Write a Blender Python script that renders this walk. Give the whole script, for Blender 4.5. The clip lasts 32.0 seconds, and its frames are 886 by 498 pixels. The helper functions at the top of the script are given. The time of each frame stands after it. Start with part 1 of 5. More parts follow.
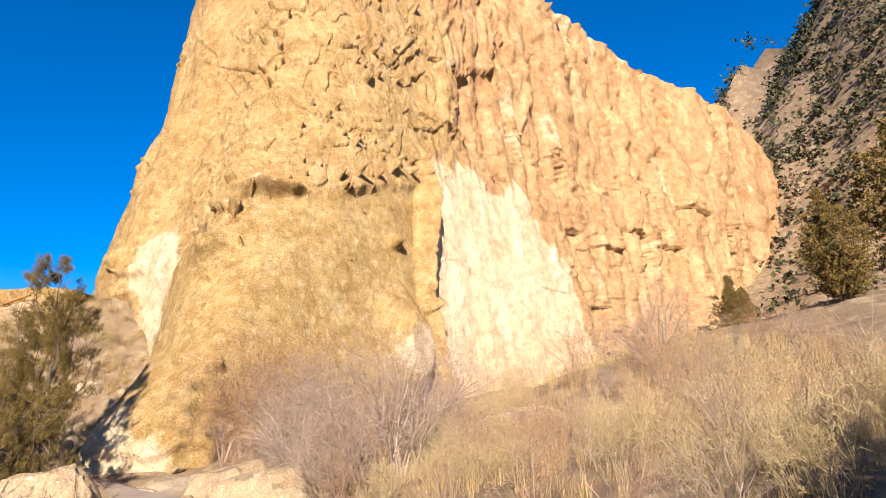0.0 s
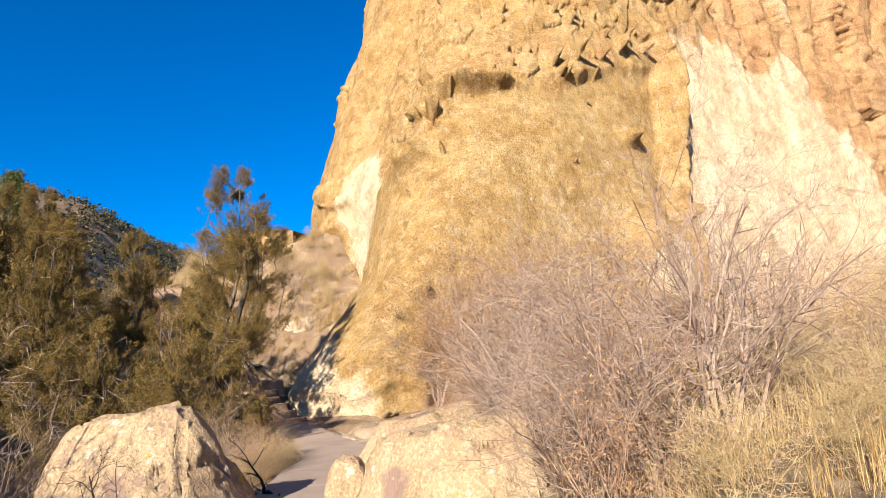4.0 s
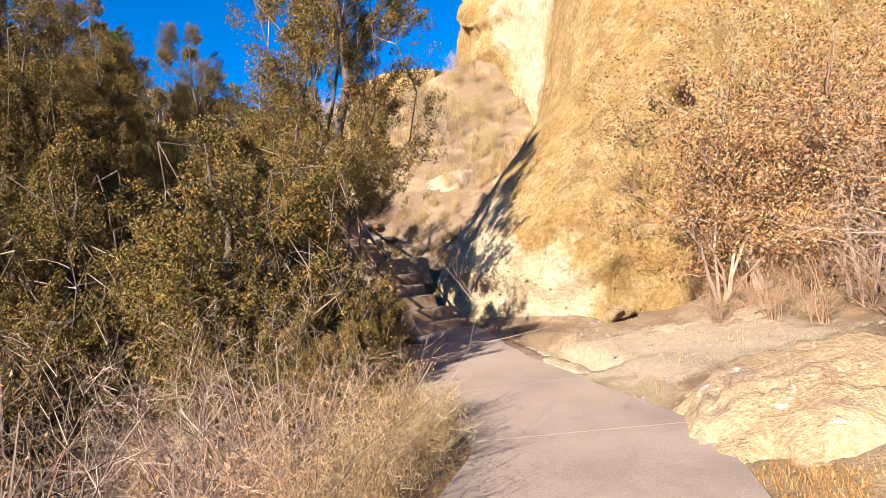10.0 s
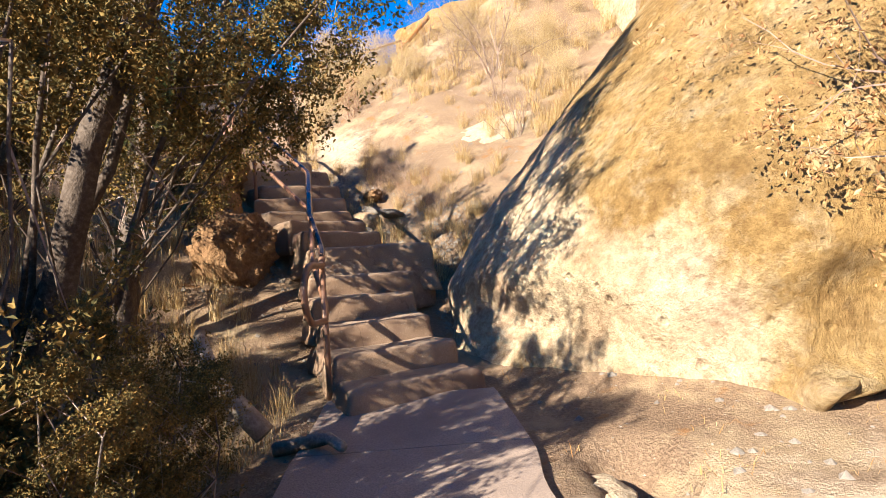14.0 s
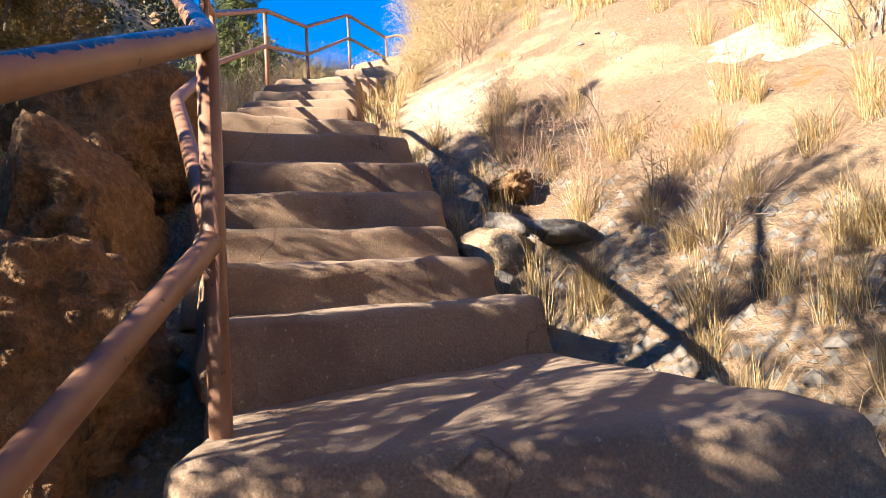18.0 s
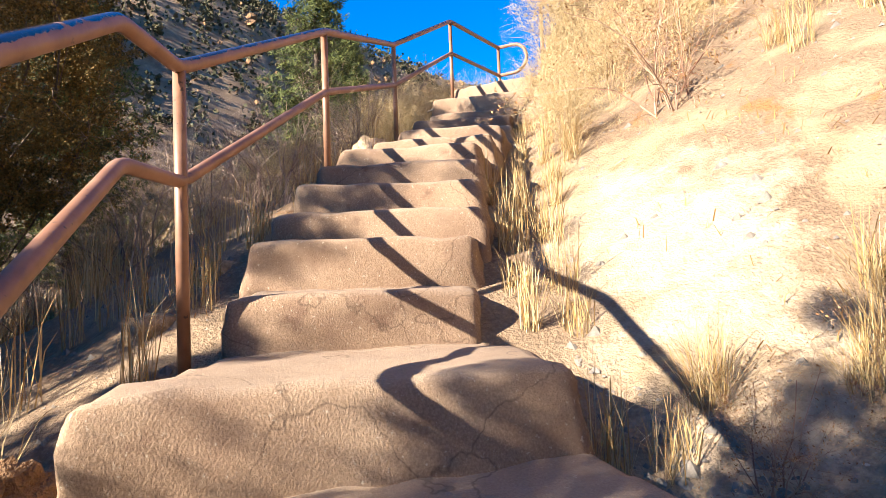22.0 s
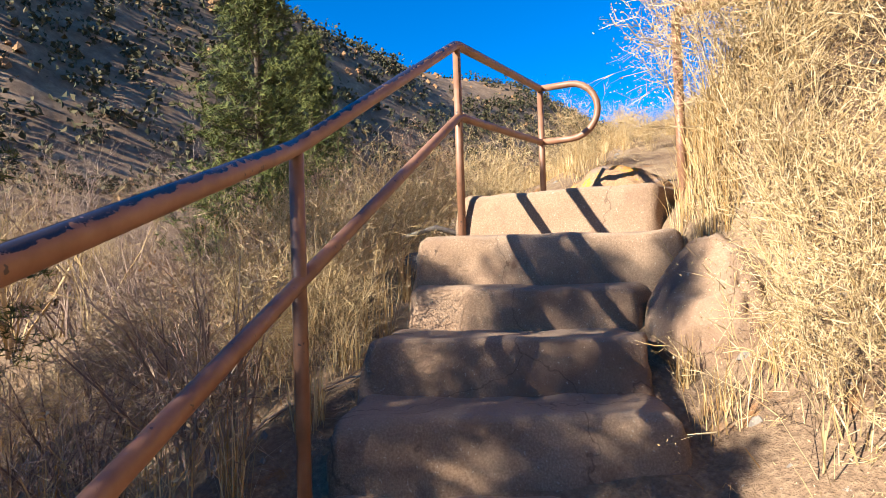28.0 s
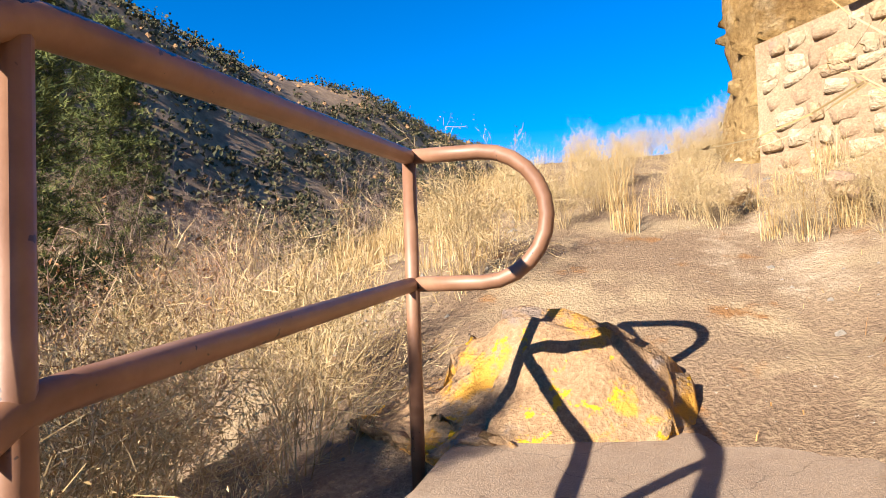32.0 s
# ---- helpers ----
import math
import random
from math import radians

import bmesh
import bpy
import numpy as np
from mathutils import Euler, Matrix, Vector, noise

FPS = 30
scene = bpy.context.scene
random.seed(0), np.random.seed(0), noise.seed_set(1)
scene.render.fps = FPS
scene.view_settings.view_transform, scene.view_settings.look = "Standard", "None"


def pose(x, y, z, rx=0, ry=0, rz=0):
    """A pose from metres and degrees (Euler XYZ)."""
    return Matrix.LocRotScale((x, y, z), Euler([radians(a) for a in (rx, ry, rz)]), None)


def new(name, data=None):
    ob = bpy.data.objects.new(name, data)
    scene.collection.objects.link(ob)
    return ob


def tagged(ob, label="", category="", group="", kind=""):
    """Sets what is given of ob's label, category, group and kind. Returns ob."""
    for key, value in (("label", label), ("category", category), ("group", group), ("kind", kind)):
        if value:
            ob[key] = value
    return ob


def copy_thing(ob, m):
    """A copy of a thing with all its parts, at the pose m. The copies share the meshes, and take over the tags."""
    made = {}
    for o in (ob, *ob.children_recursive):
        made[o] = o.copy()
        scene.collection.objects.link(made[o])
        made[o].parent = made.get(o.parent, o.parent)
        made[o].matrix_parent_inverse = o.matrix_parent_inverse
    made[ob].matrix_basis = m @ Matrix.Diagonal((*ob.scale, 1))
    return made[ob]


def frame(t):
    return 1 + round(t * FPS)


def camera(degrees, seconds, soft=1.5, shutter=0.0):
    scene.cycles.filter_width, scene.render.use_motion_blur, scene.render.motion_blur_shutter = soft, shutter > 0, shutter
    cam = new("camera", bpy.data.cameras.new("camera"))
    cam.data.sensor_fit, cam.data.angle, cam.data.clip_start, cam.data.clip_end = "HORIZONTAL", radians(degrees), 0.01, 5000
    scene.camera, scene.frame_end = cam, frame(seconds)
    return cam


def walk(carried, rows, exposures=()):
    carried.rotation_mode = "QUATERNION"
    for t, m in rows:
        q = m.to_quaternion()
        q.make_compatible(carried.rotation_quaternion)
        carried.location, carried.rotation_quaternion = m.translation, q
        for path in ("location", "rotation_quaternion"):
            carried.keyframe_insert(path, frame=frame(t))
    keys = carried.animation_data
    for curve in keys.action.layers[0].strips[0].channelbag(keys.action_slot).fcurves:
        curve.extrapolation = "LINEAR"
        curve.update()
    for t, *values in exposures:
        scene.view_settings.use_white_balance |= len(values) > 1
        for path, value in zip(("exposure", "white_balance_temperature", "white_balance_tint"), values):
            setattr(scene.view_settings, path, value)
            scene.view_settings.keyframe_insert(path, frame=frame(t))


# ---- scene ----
cam = camera(69.9, 32.0, soft=0.7)
PATH = [
    (0, 2.792, -8.306, 2.200, 103.59, 3.72, -0.01),
    (1, 2.640, -6.692, 2.043, 102.90, 4.12, 5.99),
    (2, 2.532, -5.083, 1.850, 102.20, 4.57, 11.09),
    (2.5, 2.355, -4.310, 1.784, 102.13, 4.70, 13.36),
    (4.5, 1.304, -1.574, 1.659, 99.57, 4.06, 22.94),
    (5, 0.958, -0.943, 1.586, 98.32, 4.03, 25.33),
    (6, 0.191, 0.341, 1.468, 96.38, 4.08, 29.40),
    (7, -0.674, 1.578, 1.424, 94.71, 4.24, 31.65),
    (8, -1.558, 2.731, 1.449, 93.72, 3.96, 33.20),
    (9, -2.440, 3.946, 1.400, 92.69, 4.79, 33.97),
    (10, -3.233, 5.194, 1.416, 92.02, 5.07, 34.02),
    (11, -3.858, 6.440, 1.343, 91.50, 5.23, 33.96),
    (12, -4.280, 7.835, 1.369, 90.93, 4.63, 35.73),
    (13, -4.892, 9.100, 1.376, 90.91, 4.60, 39.05),
    (13.5, -5.270, 9.716, 1.403, 91.25, 4.29, 40.60),
    (15.5, -7.218, 12.088, 1.658, 92.01, 3.27, 46.14),
    (16, -7.707, 12.598, 1.720, 92.25, 2.89, 47.90),
    (17, -8.840, 13.510, 1.779, 92.64, 2.65, 50.93),
    (17.5, -9.501, 13.878, 1.872, 92.95, 3.02, 52.17),
    (18, -10.112, 14.179, 2.027, 93.10, 3.19, 52.98),
    (19, -10.805, 14.656, 2.463, 93.65, 3.26, 54.06),
    (20, -11.382, 15.040, 2.753, 93.43, 3.43, 56.12),
    (20.5, -11.710, 15.189, 2.924, 93.15, 3.36, 57.95),
    (21, -12.130, 15.312, 3.140, 93.06, 2.64, 59.72),
    (22, -12.926, 15.592, 3.599, 92.68, 2.14, 60.75),
    (23, -13.607, 15.827, 3.846, 92.02, 2.14, 61.99),
    (24, -14.234, 16.087, 4.169, 91.32, 2.14, 62.63),
    (25, -14.965, 16.453, 4.563, 91.61, 2.94, 62.26),
    (25.5, -15.398, 16.693, 4.706, 92.16, 3.05, 62.01),
    (27.5, -16.664, 17.573, 5.499, 91.92, 2.23, 59.06),
    (28, -16.956, 17.776, 5.696, 91.76, 1.83, 58.27),
    (29, -17.505, 18.219, 5.911, 91.98, 1.74, 54.92),
    (30, -18.205, 18.742, 6.061, 92.27, 1.53, 52.59),
    (31, -18.731, 19.193, 6.414, 92.37, 1.69, 49.49),
    (32, -19.256, 19.685, 6.729, 91.94, 1.90, 44.46),
]
# the camera brightens its picture in the shade of the junipers
walk(cam, [(t, pose(x, y, z, rx, ry, rz)) for t, x, y, z, rx, ry, rz in PATH],
     [(0, 1.45), (5, 1.45), (9, 1.7), (13, 1.95), (17, 2.3), (21, 2.4), (24, 2.05), (28, 1.9), (30, 2.0), (32, 1.8)])

# ---- light ----
SUN_AZ, SUN_EL = radians(180), radians(26)   # compass-like turn from +y, clockwise; height
to_sun = Vector((math.sin(SUN_AZ) * math.cos(SUN_EL), math.cos(SUN_AZ) * math.cos(SUN_EL), math.sin(SUN_EL)))
world = bpy.data.worlds.new("world")
scene.world = world
world.use_nodes = True
wn = world.node_tree
sky = wn.nodes.new("ShaderNodeTexSky")
sky.sky_type, sky.sun_disc, sky.sun_elevation, sky.sun_rotation = "NISHITA", False, SUN_EL, SUN_AZ
sky.altitude, sky.air_density, sky.dust_density, sky.ozone_density = 2500, 1.0, 0.0, 2.5
wn.nodes["Background"].inputs["Strength"].default_value = 0.072
rich = wn.nodes.new("ShaderNodeHueSaturation")   # the clear blue of high desert air
rich.inputs["Saturation"].default_value = 1.5
rich.inputs["Hue"].default_value = 0.509
wn.links.new(sky.outputs[0], rich.inputs["Color"])
wn.links.new(rich.outputs[0], wn.nodes["Background"].inputs["Color"])
sun = new("sun", bpy.data.lights.new("sun", "SUN"))
sun.data.energy, sun.data.angle, sun.data.color = 5.0, radians(0.53), (1.0, 0.91, 0.78)
sun.rotation_euler = to_sun.to_track_quat("Z", "Y").to_euler()


# ---- noise and mesh helpers ----
def hash3(i, j, k):
    n = (i * 374761393 + j * 668265263 + k * 2147483647) & 0x7FFFFFFF
    n = ((n ^ (n >> 13)) * 1274126177) & 0x7FFFFFFF
    return ((n ^ (n >> 16)) & 0xFFFF) / 32767.5 - 1.0


def vnoise(p):
    """Smooth value noise, about -1 to 1, for rows of places."""
    p = np.asarray(p, float)
    i = np.floor(p).astype(np.int64)
    f = p - i
    f = f * f * (3 - 2 * f)
    out = 0
    for dx in (0, 1):
        for dy in (0, 1):
            for dz in (0, 1):
                w = (f[..., 0] if dx else 1 - f[..., 0]) * (f[..., 1] if dy else 1 - f[..., 1]) * (f[..., 2] if dz else 1 - f[..., 2])
                out = out + w * hash3(i[..., 0] + dx, i[..., 1] + dy, i[..., 2] + dz)
    return out


def fbm(p, octaves=4, gain=0.5):
    p, out, amp, total = np.asarray(p, float), 0, 1.0, 0.0
    for n in range(octaves):
        out = out + amp * vnoise(p * 2**n + 17.3 * n)
        total, amp = total + amp, amp * gain
    return out / total


def smooth(a, b, v):
    u = np.clip((v - a) / (b - a), 0, 1)
    return u * u * (3 - 2 * u)


def mesh_of(name, verts, faces, mats, soft=True, slots=None):
    """A mesh from rows of places and lists of corners; faces may be one array or several of one length each."""
    me = bpy.data.meshes.new(name)
    verts = np.array([tuple(v) for v in verts] if not isinstance(verts, np.ndarray) else verts, np.float32).reshape(-1, 3)
    if isinstance(faces, np.ndarray):
        faces = [faces]
    elif len(faces) and not isinstance(faces[0], np.ndarray):
        faces = [np.array([f for f in faces if len(f) == k]) for k in sorted({len(f) for f in faces})]
    sizes = np.concatenate([np.full(len(f), f.shape[1]) for f in faces])
    flat = np.concatenate([f.ravel() for f in faces]).astype(np.int32)
    me.vertices.add(len(verts))
    me.vertices.foreach_set("co", verts.ravel())
    me.loops.add(len(flat))
    me.polygons.add(len(sizes))
    me.polygons.foreach_set("loop_start", np.r_[0, np.cumsum(sizes)[:-1]].astype(np.int32))
    me.polygons.foreach_set("vertices", flat)
    for m in mats if isinstance(mats, (list, tuple)) else [mats]:
        me.materials.append(m)
    if slots is not None:
        me.polygons.foreach_set("material_index", np.asarray(slots, np.int32))
    me.polygons.foreach_set("use_smooth", np.full(len(sizes), soft, bool))
    me.update(calc_edges=True)
    me.validate()
    return me


def child(name, me, parent, label=""):
    ob = new(name, me)
    ob.parent = parent
    return tagged(ob, label)


def grid_faces(nu, nv, wrap=False):
    i, j = np.meshgrid(np.arange(nu if wrap else nu - 1), np.arange(nv - 1), indexing="ij")
    a, b = i * nv + j, ((i + 1) % nu) * nv + j
    return np.stack([a, b, b + 1, a + 1], -1).reshape(-1, 4)


def tube(points, radii, sides=8, cap=True):
    """Rings of a round bar along points."""
    pts = [Vector(p) for p in points]
    verts, faces = [], []
    side = None
    for n, p in enumerate(pts):
        d = (pts[min(n + 1, len(pts) - 1)] - pts[max(n - 1, 0)]).normalized()
        if side is None:
            side = d.orthogonal().normalized()
        side = (side - d * side.dot(d)).normalized()
        up = d.cross(side)
        for k in range(sides):
            a = 2 * math.pi * k / sides
            verts.append(p + (side * math.cos(a) + up * math.sin(a)) * radii[n])
    for n in range(len(pts) - 1):
        for k in range(sides):
            a, b = n * sides + k, n * sides + (k + 1) % sides
            faces.append((a, b, b + sides, a + sides))
    if cap:
        faces.append(tuple(range(sides))[::-1])
        faces.append(tuple(range((len(pts) - 1) * sides, len(pts) * sides)))
    return verts, faces


def merge(pieces):
    verts, faces, n = [], [], 0
    for v, f in pieces:
        verts += list(v)
        faces += [tuple(i + n for i in face) for face in f]
        n += len(v)
    return verts, faces


# ---- materials ----
def mat_new(name):
    m = bpy.data.materials.new(name)
    m.use_nodes = True
    nt = m.node_tree
    return m, nt, nt.nodes["Principled BSDF"]


def ramp_node(nt, stops, src, mode="LINEAR"):
    r = nt.nodes.new("ShaderNodeValToRGB")
    r.color_ramp.interpolation = mode
    els = r.color_ramp.elements
    while len(els) < len(stops):
        els.new(0.5)
    for e, (pos, col) in zip(els, stops):
        e.position, e.color = pos, (*col, 1) if len(col) == 3 else col
    nt.links.new(src, r.inputs[0])
    return r.outputs[0]


def noise_node(nt, vec, scale, detail=4, rough=0.6):
    n = nt.nodes.new("ShaderNodeTexNoise")
    n.inputs["Scale"].default_value, n.inputs["Detail"].default_value, n.inputs["Roughness"].default_value = scale, detail, rough
    nt.links.new(vec, n.inputs["Vector"])
    return n.outputs["Fac"]


def mix_node(nt, fac, a, b, blend="MIX"):
    m = nt.nodes.new("ShaderNodeMix")
    m.data_type, m.blend_type = "RGBA", blend
    for sock, v in ((m.inputs["Factor"], fac), (m.inputs["A"], a), (m.inputs["B"], b)):
        if isinstance(v, (int, float)):
            sock.default_value = v
        elif isinstance(v, tuple):
            sock.default_value = (*v, 1)
        else:
            nt.links.new(v, sock)
    return m.outputs["Result"]


def position(nt, scale=(1, 1, 1), own=False):
    if own:
        src = nt.nodes.new("ShaderNodeTexCoord").outputs["Object"]
    else:
        src = nt.nodes.new("ShaderNodeNewGeometry").outputs["Position"]
    mp = nt.nodes.new("ShaderNodeMapping")
    mp.inputs["Scale"].default_value = scale
    nt.links.new(src, mp.inputs["Vector"])
    return mp.outputs[0]


def bump(nt, bsdf, height, strength, dist):
    b = nt.nodes.new("ShaderNodeBump")
    b.inputs["Strength"].default_value, b.inputs["Distance"].default_value = strength, dist
    nt.links.new(height, b.inputs["Height"])
    nt.links.new(b.outputs[0], bsdf.inputs["Normal"])


def crack_lines(nt, vec, scale, width):
    v = nt.nodes.new("ShaderNodeTexVoronoi")
    v.feature = "DISTANCE_TO_EDGE"
    v.inputs["Scale"].default_value = scale
    warp = nt.nodes.new("ShaderNodeTexNoise")
    warp.inputs["Scale"].default_value, warp.inputs["Detail"].default_value = scale * 2.5, 5
    nt.links.new(vec, warp.inputs["Vector"])
    add = nt.nodes.new("ShaderNodeVectorMath")
    add.operation = "MULTIPLY_ADD"
    nt.links.new(warp.outputs["Color"], add.inputs[0])
    add.inputs[1].default_value = (0.6 / scale,) * 3
    nt.links.new(vec, add.inputs[2])
    nt.links.new(add.outputs[0], v.inputs["Vector"])
    return ramp_node(nt, [(0.0, (0, 0, 0)), (width, (1, 1, 1))], v.outputs["Distance"])


ALBEDO = 0.72   # sunlit colour to true reflectance


def deep(c):
    return tuple(v * ALBEDO for v in c)


def rough_mat(name, dark, mid, light, scale=1.0, fine=25.0, relief=0.6, depth=0.03, spots=None, own=False, rough=0.9):
    """A matt mineral surface: broad stains, grain, and patches of a second colour."""
    m, nt, bsdf = mat_new(name)
    dark, mid, light = deep(dark), deep(mid), deep(light)
    vec = position(nt, own=own)
    big, small = noise_node(nt, vec, scale, 5), noise_node(nt, vec, fine, 4, 0.7)
    col = ramp_node(nt, [(0.3, dark), (0.5, mid), (0.7, light)], big)
    col = mix_node(nt, 0.5, col, ramp_node(nt, [(0.32, tuple(c * 0.45 for c in mid)), (0.5, mid), (0.68, tuple(min(1, c * 1.25) for c in light))], small))
    for colour, size, lo, hi in spots or ():
        col = mix_node(nt, ramp_node(nt, [(lo, (0, 0, 0)), (hi, (1, 1, 1))], noise_node(nt, vec, size, 6, 0.65)), col, deep(colour))
    nt.links.new(col, bsdf.inputs["Base Color"])
    bsdf.inputs["Roughness"].default_value = rough
    bsdf.inputs["Specular IOR Level"].default_value = 0.2
    mixh = mix_node(nt, 0.4, small, noise_node(nt, vec, fine * 0.25, 5, 0.7))
    bump(nt, bsdf, mixh, relief, depth)
    return m


def plain_mat(name, stops, rough=0.8, clump=0.0):
    """Plant matter: a colour for each piece from its own random number, drifting from clump to clump."""
    m, nt, bsdf = mat_new(name)
    geo = nt.nodes.new("ShaderNodeNewGeometry")
    pick = geo.outputs["Random Per Island"]
    if clump:
        pick = mix_node(nt, 0.6, pick, noise_node(nt, position(nt), clump, 3, 0.6))
    col = ramp_node(nt, [(a, deep(c)) for a, c in stops], pick)
    nt.links.new(col, bsdf.inputs["Base Color"])
    bsdf.inputs["Roughness"].default_value = rough
    bsdf.inputs["Specular IOR Level"].default_value = 0.25
    return m


def cliff_mat(name):
    """Tuff: ochre skin, pale fresh rock where the skin has come away, pores, streaks and cracks."""
    m, nt, bsdf = mat_new(name)
    vec, tall = position(nt), position(nt, (1, 1, 0.25))
    att = nt.nodes.new("ShaderNodeAttribute")
    att.attribute_name = "fresh"
    skin = ramp_node(nt, [(0.25, (0.24, 0.138, 0.048)), (0.45, (0.335, 0.21, 0.08)), (0.6, (0.40, 0.27, 0.118)), (0.78, (0.46, 0.345, 0.185))], noise_node(nt, vec, 0.45, 8, 0.65))
    skin = mix_node(nt, ramp_node(nt, [(0.5, (0, 0, 0)), (0.68, (0.8, 0.8, 0.8))], noise_node(nt, vec, 2.6, 8, 0.75)), skin, (0.48, 0.375, 0.225))
    att2 = nt.nodes.new("ShaderNodeAttribute")
    att2.attribute_name = "red"
    skin = mix_node(nt, att2.outputs["Fac"], skin, ramp_node(nt, [(0.3, (0.31, 0.165, 0.082)), (0.5, (0.40, 0.228, 0.115)), (0.7, (0.48, 0.33, 0.19))], noise_node(nt, tall, 0.7, 7, 0.65)))
    pale = ramp_node(nt, [(0.3, (0.42, 0.30, 0.18)), (0.5, (0.55, 0.425, 0.275)), (0.7, (0.64, 0.53, 0.38))], noise_node(nt, tall, 0.6, 8, 0.6))
    edge = nt.nodes.new("ShaderNodeMath")
    edge.operation = "ADD"
    nt.links.new(att.outputs["Fac"], edge.inputs[0])
    nt.links.new(noise_node(nt, vec, 0.7, 8, 0.7), edge.inputs[1])
    col = mix_node(nt, ramp_node(nt, [(0.85, (0, 0, 0)), (1.05, (1, 1, 1))], edge.outputs[0]), skin, pale)
    sooty = nt.nodes.new("ShaderNodeAttribute")
    sooty.attribute_name = "soot"
    col = mix_node(nt, ramp_node(nt, [(0.45, (0, 0, 0)), (0.75, (0.7, 0.7, 0.7))], mix_node(nt, 0.5, sooty.outputs["Fac"], noise_node(nt, vec, 2.5, 6, 0.7))), col, (0.10, 0.07, 0.05))
    fleck = nt.nodes.new("ShaderNodeTexVoronoi")
    fleck.inputs["Scale"].default_value, fleck.inputs["Detail"].default_value = 6.0, 2.0
    nt.links.new(vec, fleck.inputs["Vector"])
    col = mix_node(nt, ramp_node(nt, [(0.12, (0.45, 0.45, 0.45)), (0.32, (0, 0, 0))], fleck.outputs["Distance"]), col, (0.56, 0.43, 0.26))
    col = mix_node(nt, 0.6, col, ramp_node(nt, [(0.32, (0.24, 0.20, 0.17)), (0.5, (0.5, 0.5, 0.5)), (0.68, (0.74, 0.74, 0.74))], noise_node(nt, vec, 1.7, 9, 0.72)), "OVERLAY")
    grain = noise_node(nt, vec, 14, 6, 0.75)
    col = mix_node(nt, 0.75, col, ramp_node(nt, [(0.3, (0.22, 0.18, 0.15)), (0.52, (0.5, 0.5, 0.5)), (0.72, (0.78, 0.78, 0.78))], grain), "OVERLAY")
    vor = nt.nodes.new("ShaderNodeTexVoronoi")
    vor.inputs["Scale"].default_value = 5.0
    nt.links.new(vec, vor.inputs["Vector"])
    pores = ramp_node(nt, [(0.10, (0, 0, 0)), (0.22, (1, 1, 1))], vor.outputs["Distance"])
    nt.links.new(col, bsdf.inputs["Base Color"])
    bsdf.inputs["Roughness"].default_value = 0.95
    bsdf.inputs["Specular IOR Level"].default_value = 0.1
    h = mix_node(nt, 0.5, noise_node(nt, vec, 3.0, 10, 0.78), grain)
    h = mix_node(nt, 0.3, h, noise_node(nt, vec, 45, 4, 0.8))
    h = mix_node(nt, 0.25, h, pores)
    h = mix_node(nt, 0.35, h, noise_node(nt, tall, 1.6, 8, 0.75))
    bump(nt, bsdf, h, 1.0, 0.34)
    return m


CLIFF = cliff_mat("cliff tuff")
BOULDER = rough_mat("boulder tuff", (0.30, 0.19, 0.10), (0.46, 0.32, 0.185), (0.62, 0.48, 0.31), 1.3, 26.0, 1.0, 0.04,
                    [((0.30, 0.20, 0.15), 1.6, 0.52, 0.62), ((0.62, 0.56, 0.44), 6.0, 0.62, 0.66), ((0.58, 0.36, 0.03), 2.6, 0.66, 0.70)])
PALEROCK = rough_mat("pale tuff", (0.44, 0.31, 0.18), (0.58, 0.45, 0.30), (0.72, 0.60, 0.44), 1.1, 30.0, 1.0, 0.06, [((0.40, 0.27, 0.15), 2.2, 0.55, 0.66), ((0.30, 0.22, 0.16), 9.0, 0.66, 0.70)])
DARKROCK = rough_mat("porous brown rock", (0.14, 0.075, 0.04), (0.28, 0.155, 0.075), (0.42, 0.255, 0.125), 3.0, 25.0, 1.0, 0.05)
GREYROCK = rough_mat("grey rock", (0.15, 0.125, 0.105), (0.22, 0.19, 0.16), (0.31, 0.27, 0.22), 4.0, 40.0, 0.7, 0.01)
LICHEN = rough_mat("lichen rock", (0.25, 0.14, 0.07), (0.36, 0.22, 0.12), (0.45, 0.31, 0.18), 2.5, 50.0, 1.0, 0.02,
                   [((0.30, 0.22, 0.17), 5.0, 0.58, 0.66), ((0.60, 0.30, 0.05), 2.8, 0.54, 0.60), ((0.66, 0.36, 0.02), 7.0, 0.60, 0.63)])
DIRT = rough_mat("dirt", (0.16, 0.10, 0.06), (0.26, 0.172, 0.108), (0.37, 0.265, 0.165), 0.8, 45.0, 1.0, 0.03,
                 [((0.41, 0.30, 0.18), 1.3, 0.5, 0.62), ((0.30, 0.15, 0.06), 3.0, 0.6, 0.68), ((0.45, 0.40, 0.34), 22.0, 0.66, 0.70)])
CONCRETE = rough_mat("path concrete", (0.33, 0.25, 0.195), (0.40, 0.305, 0.245), (0.45, 0.355, 0.29), 1.5, 80.0, 0.5, 0.008, [((0.30, 0.23, 0.19), 0.7, 0.5, 0.7)])
STEP = rough_mat("step concrete", (0.26, 0.16, 0.10), (0.34, 0.225, 0.145), (0.43, 0.31, 0.21), 2.2, 130.0, 0.6, 0.012,
                 [((0.24, 0.15, 0.10), 1.4, 0.50, 0.66), ((0.20, 0.12, 0.08), 5.0, 0.60, 0.72), ((0.50, 0.41, 0.31), 60.0, 0.62, 0.68)])


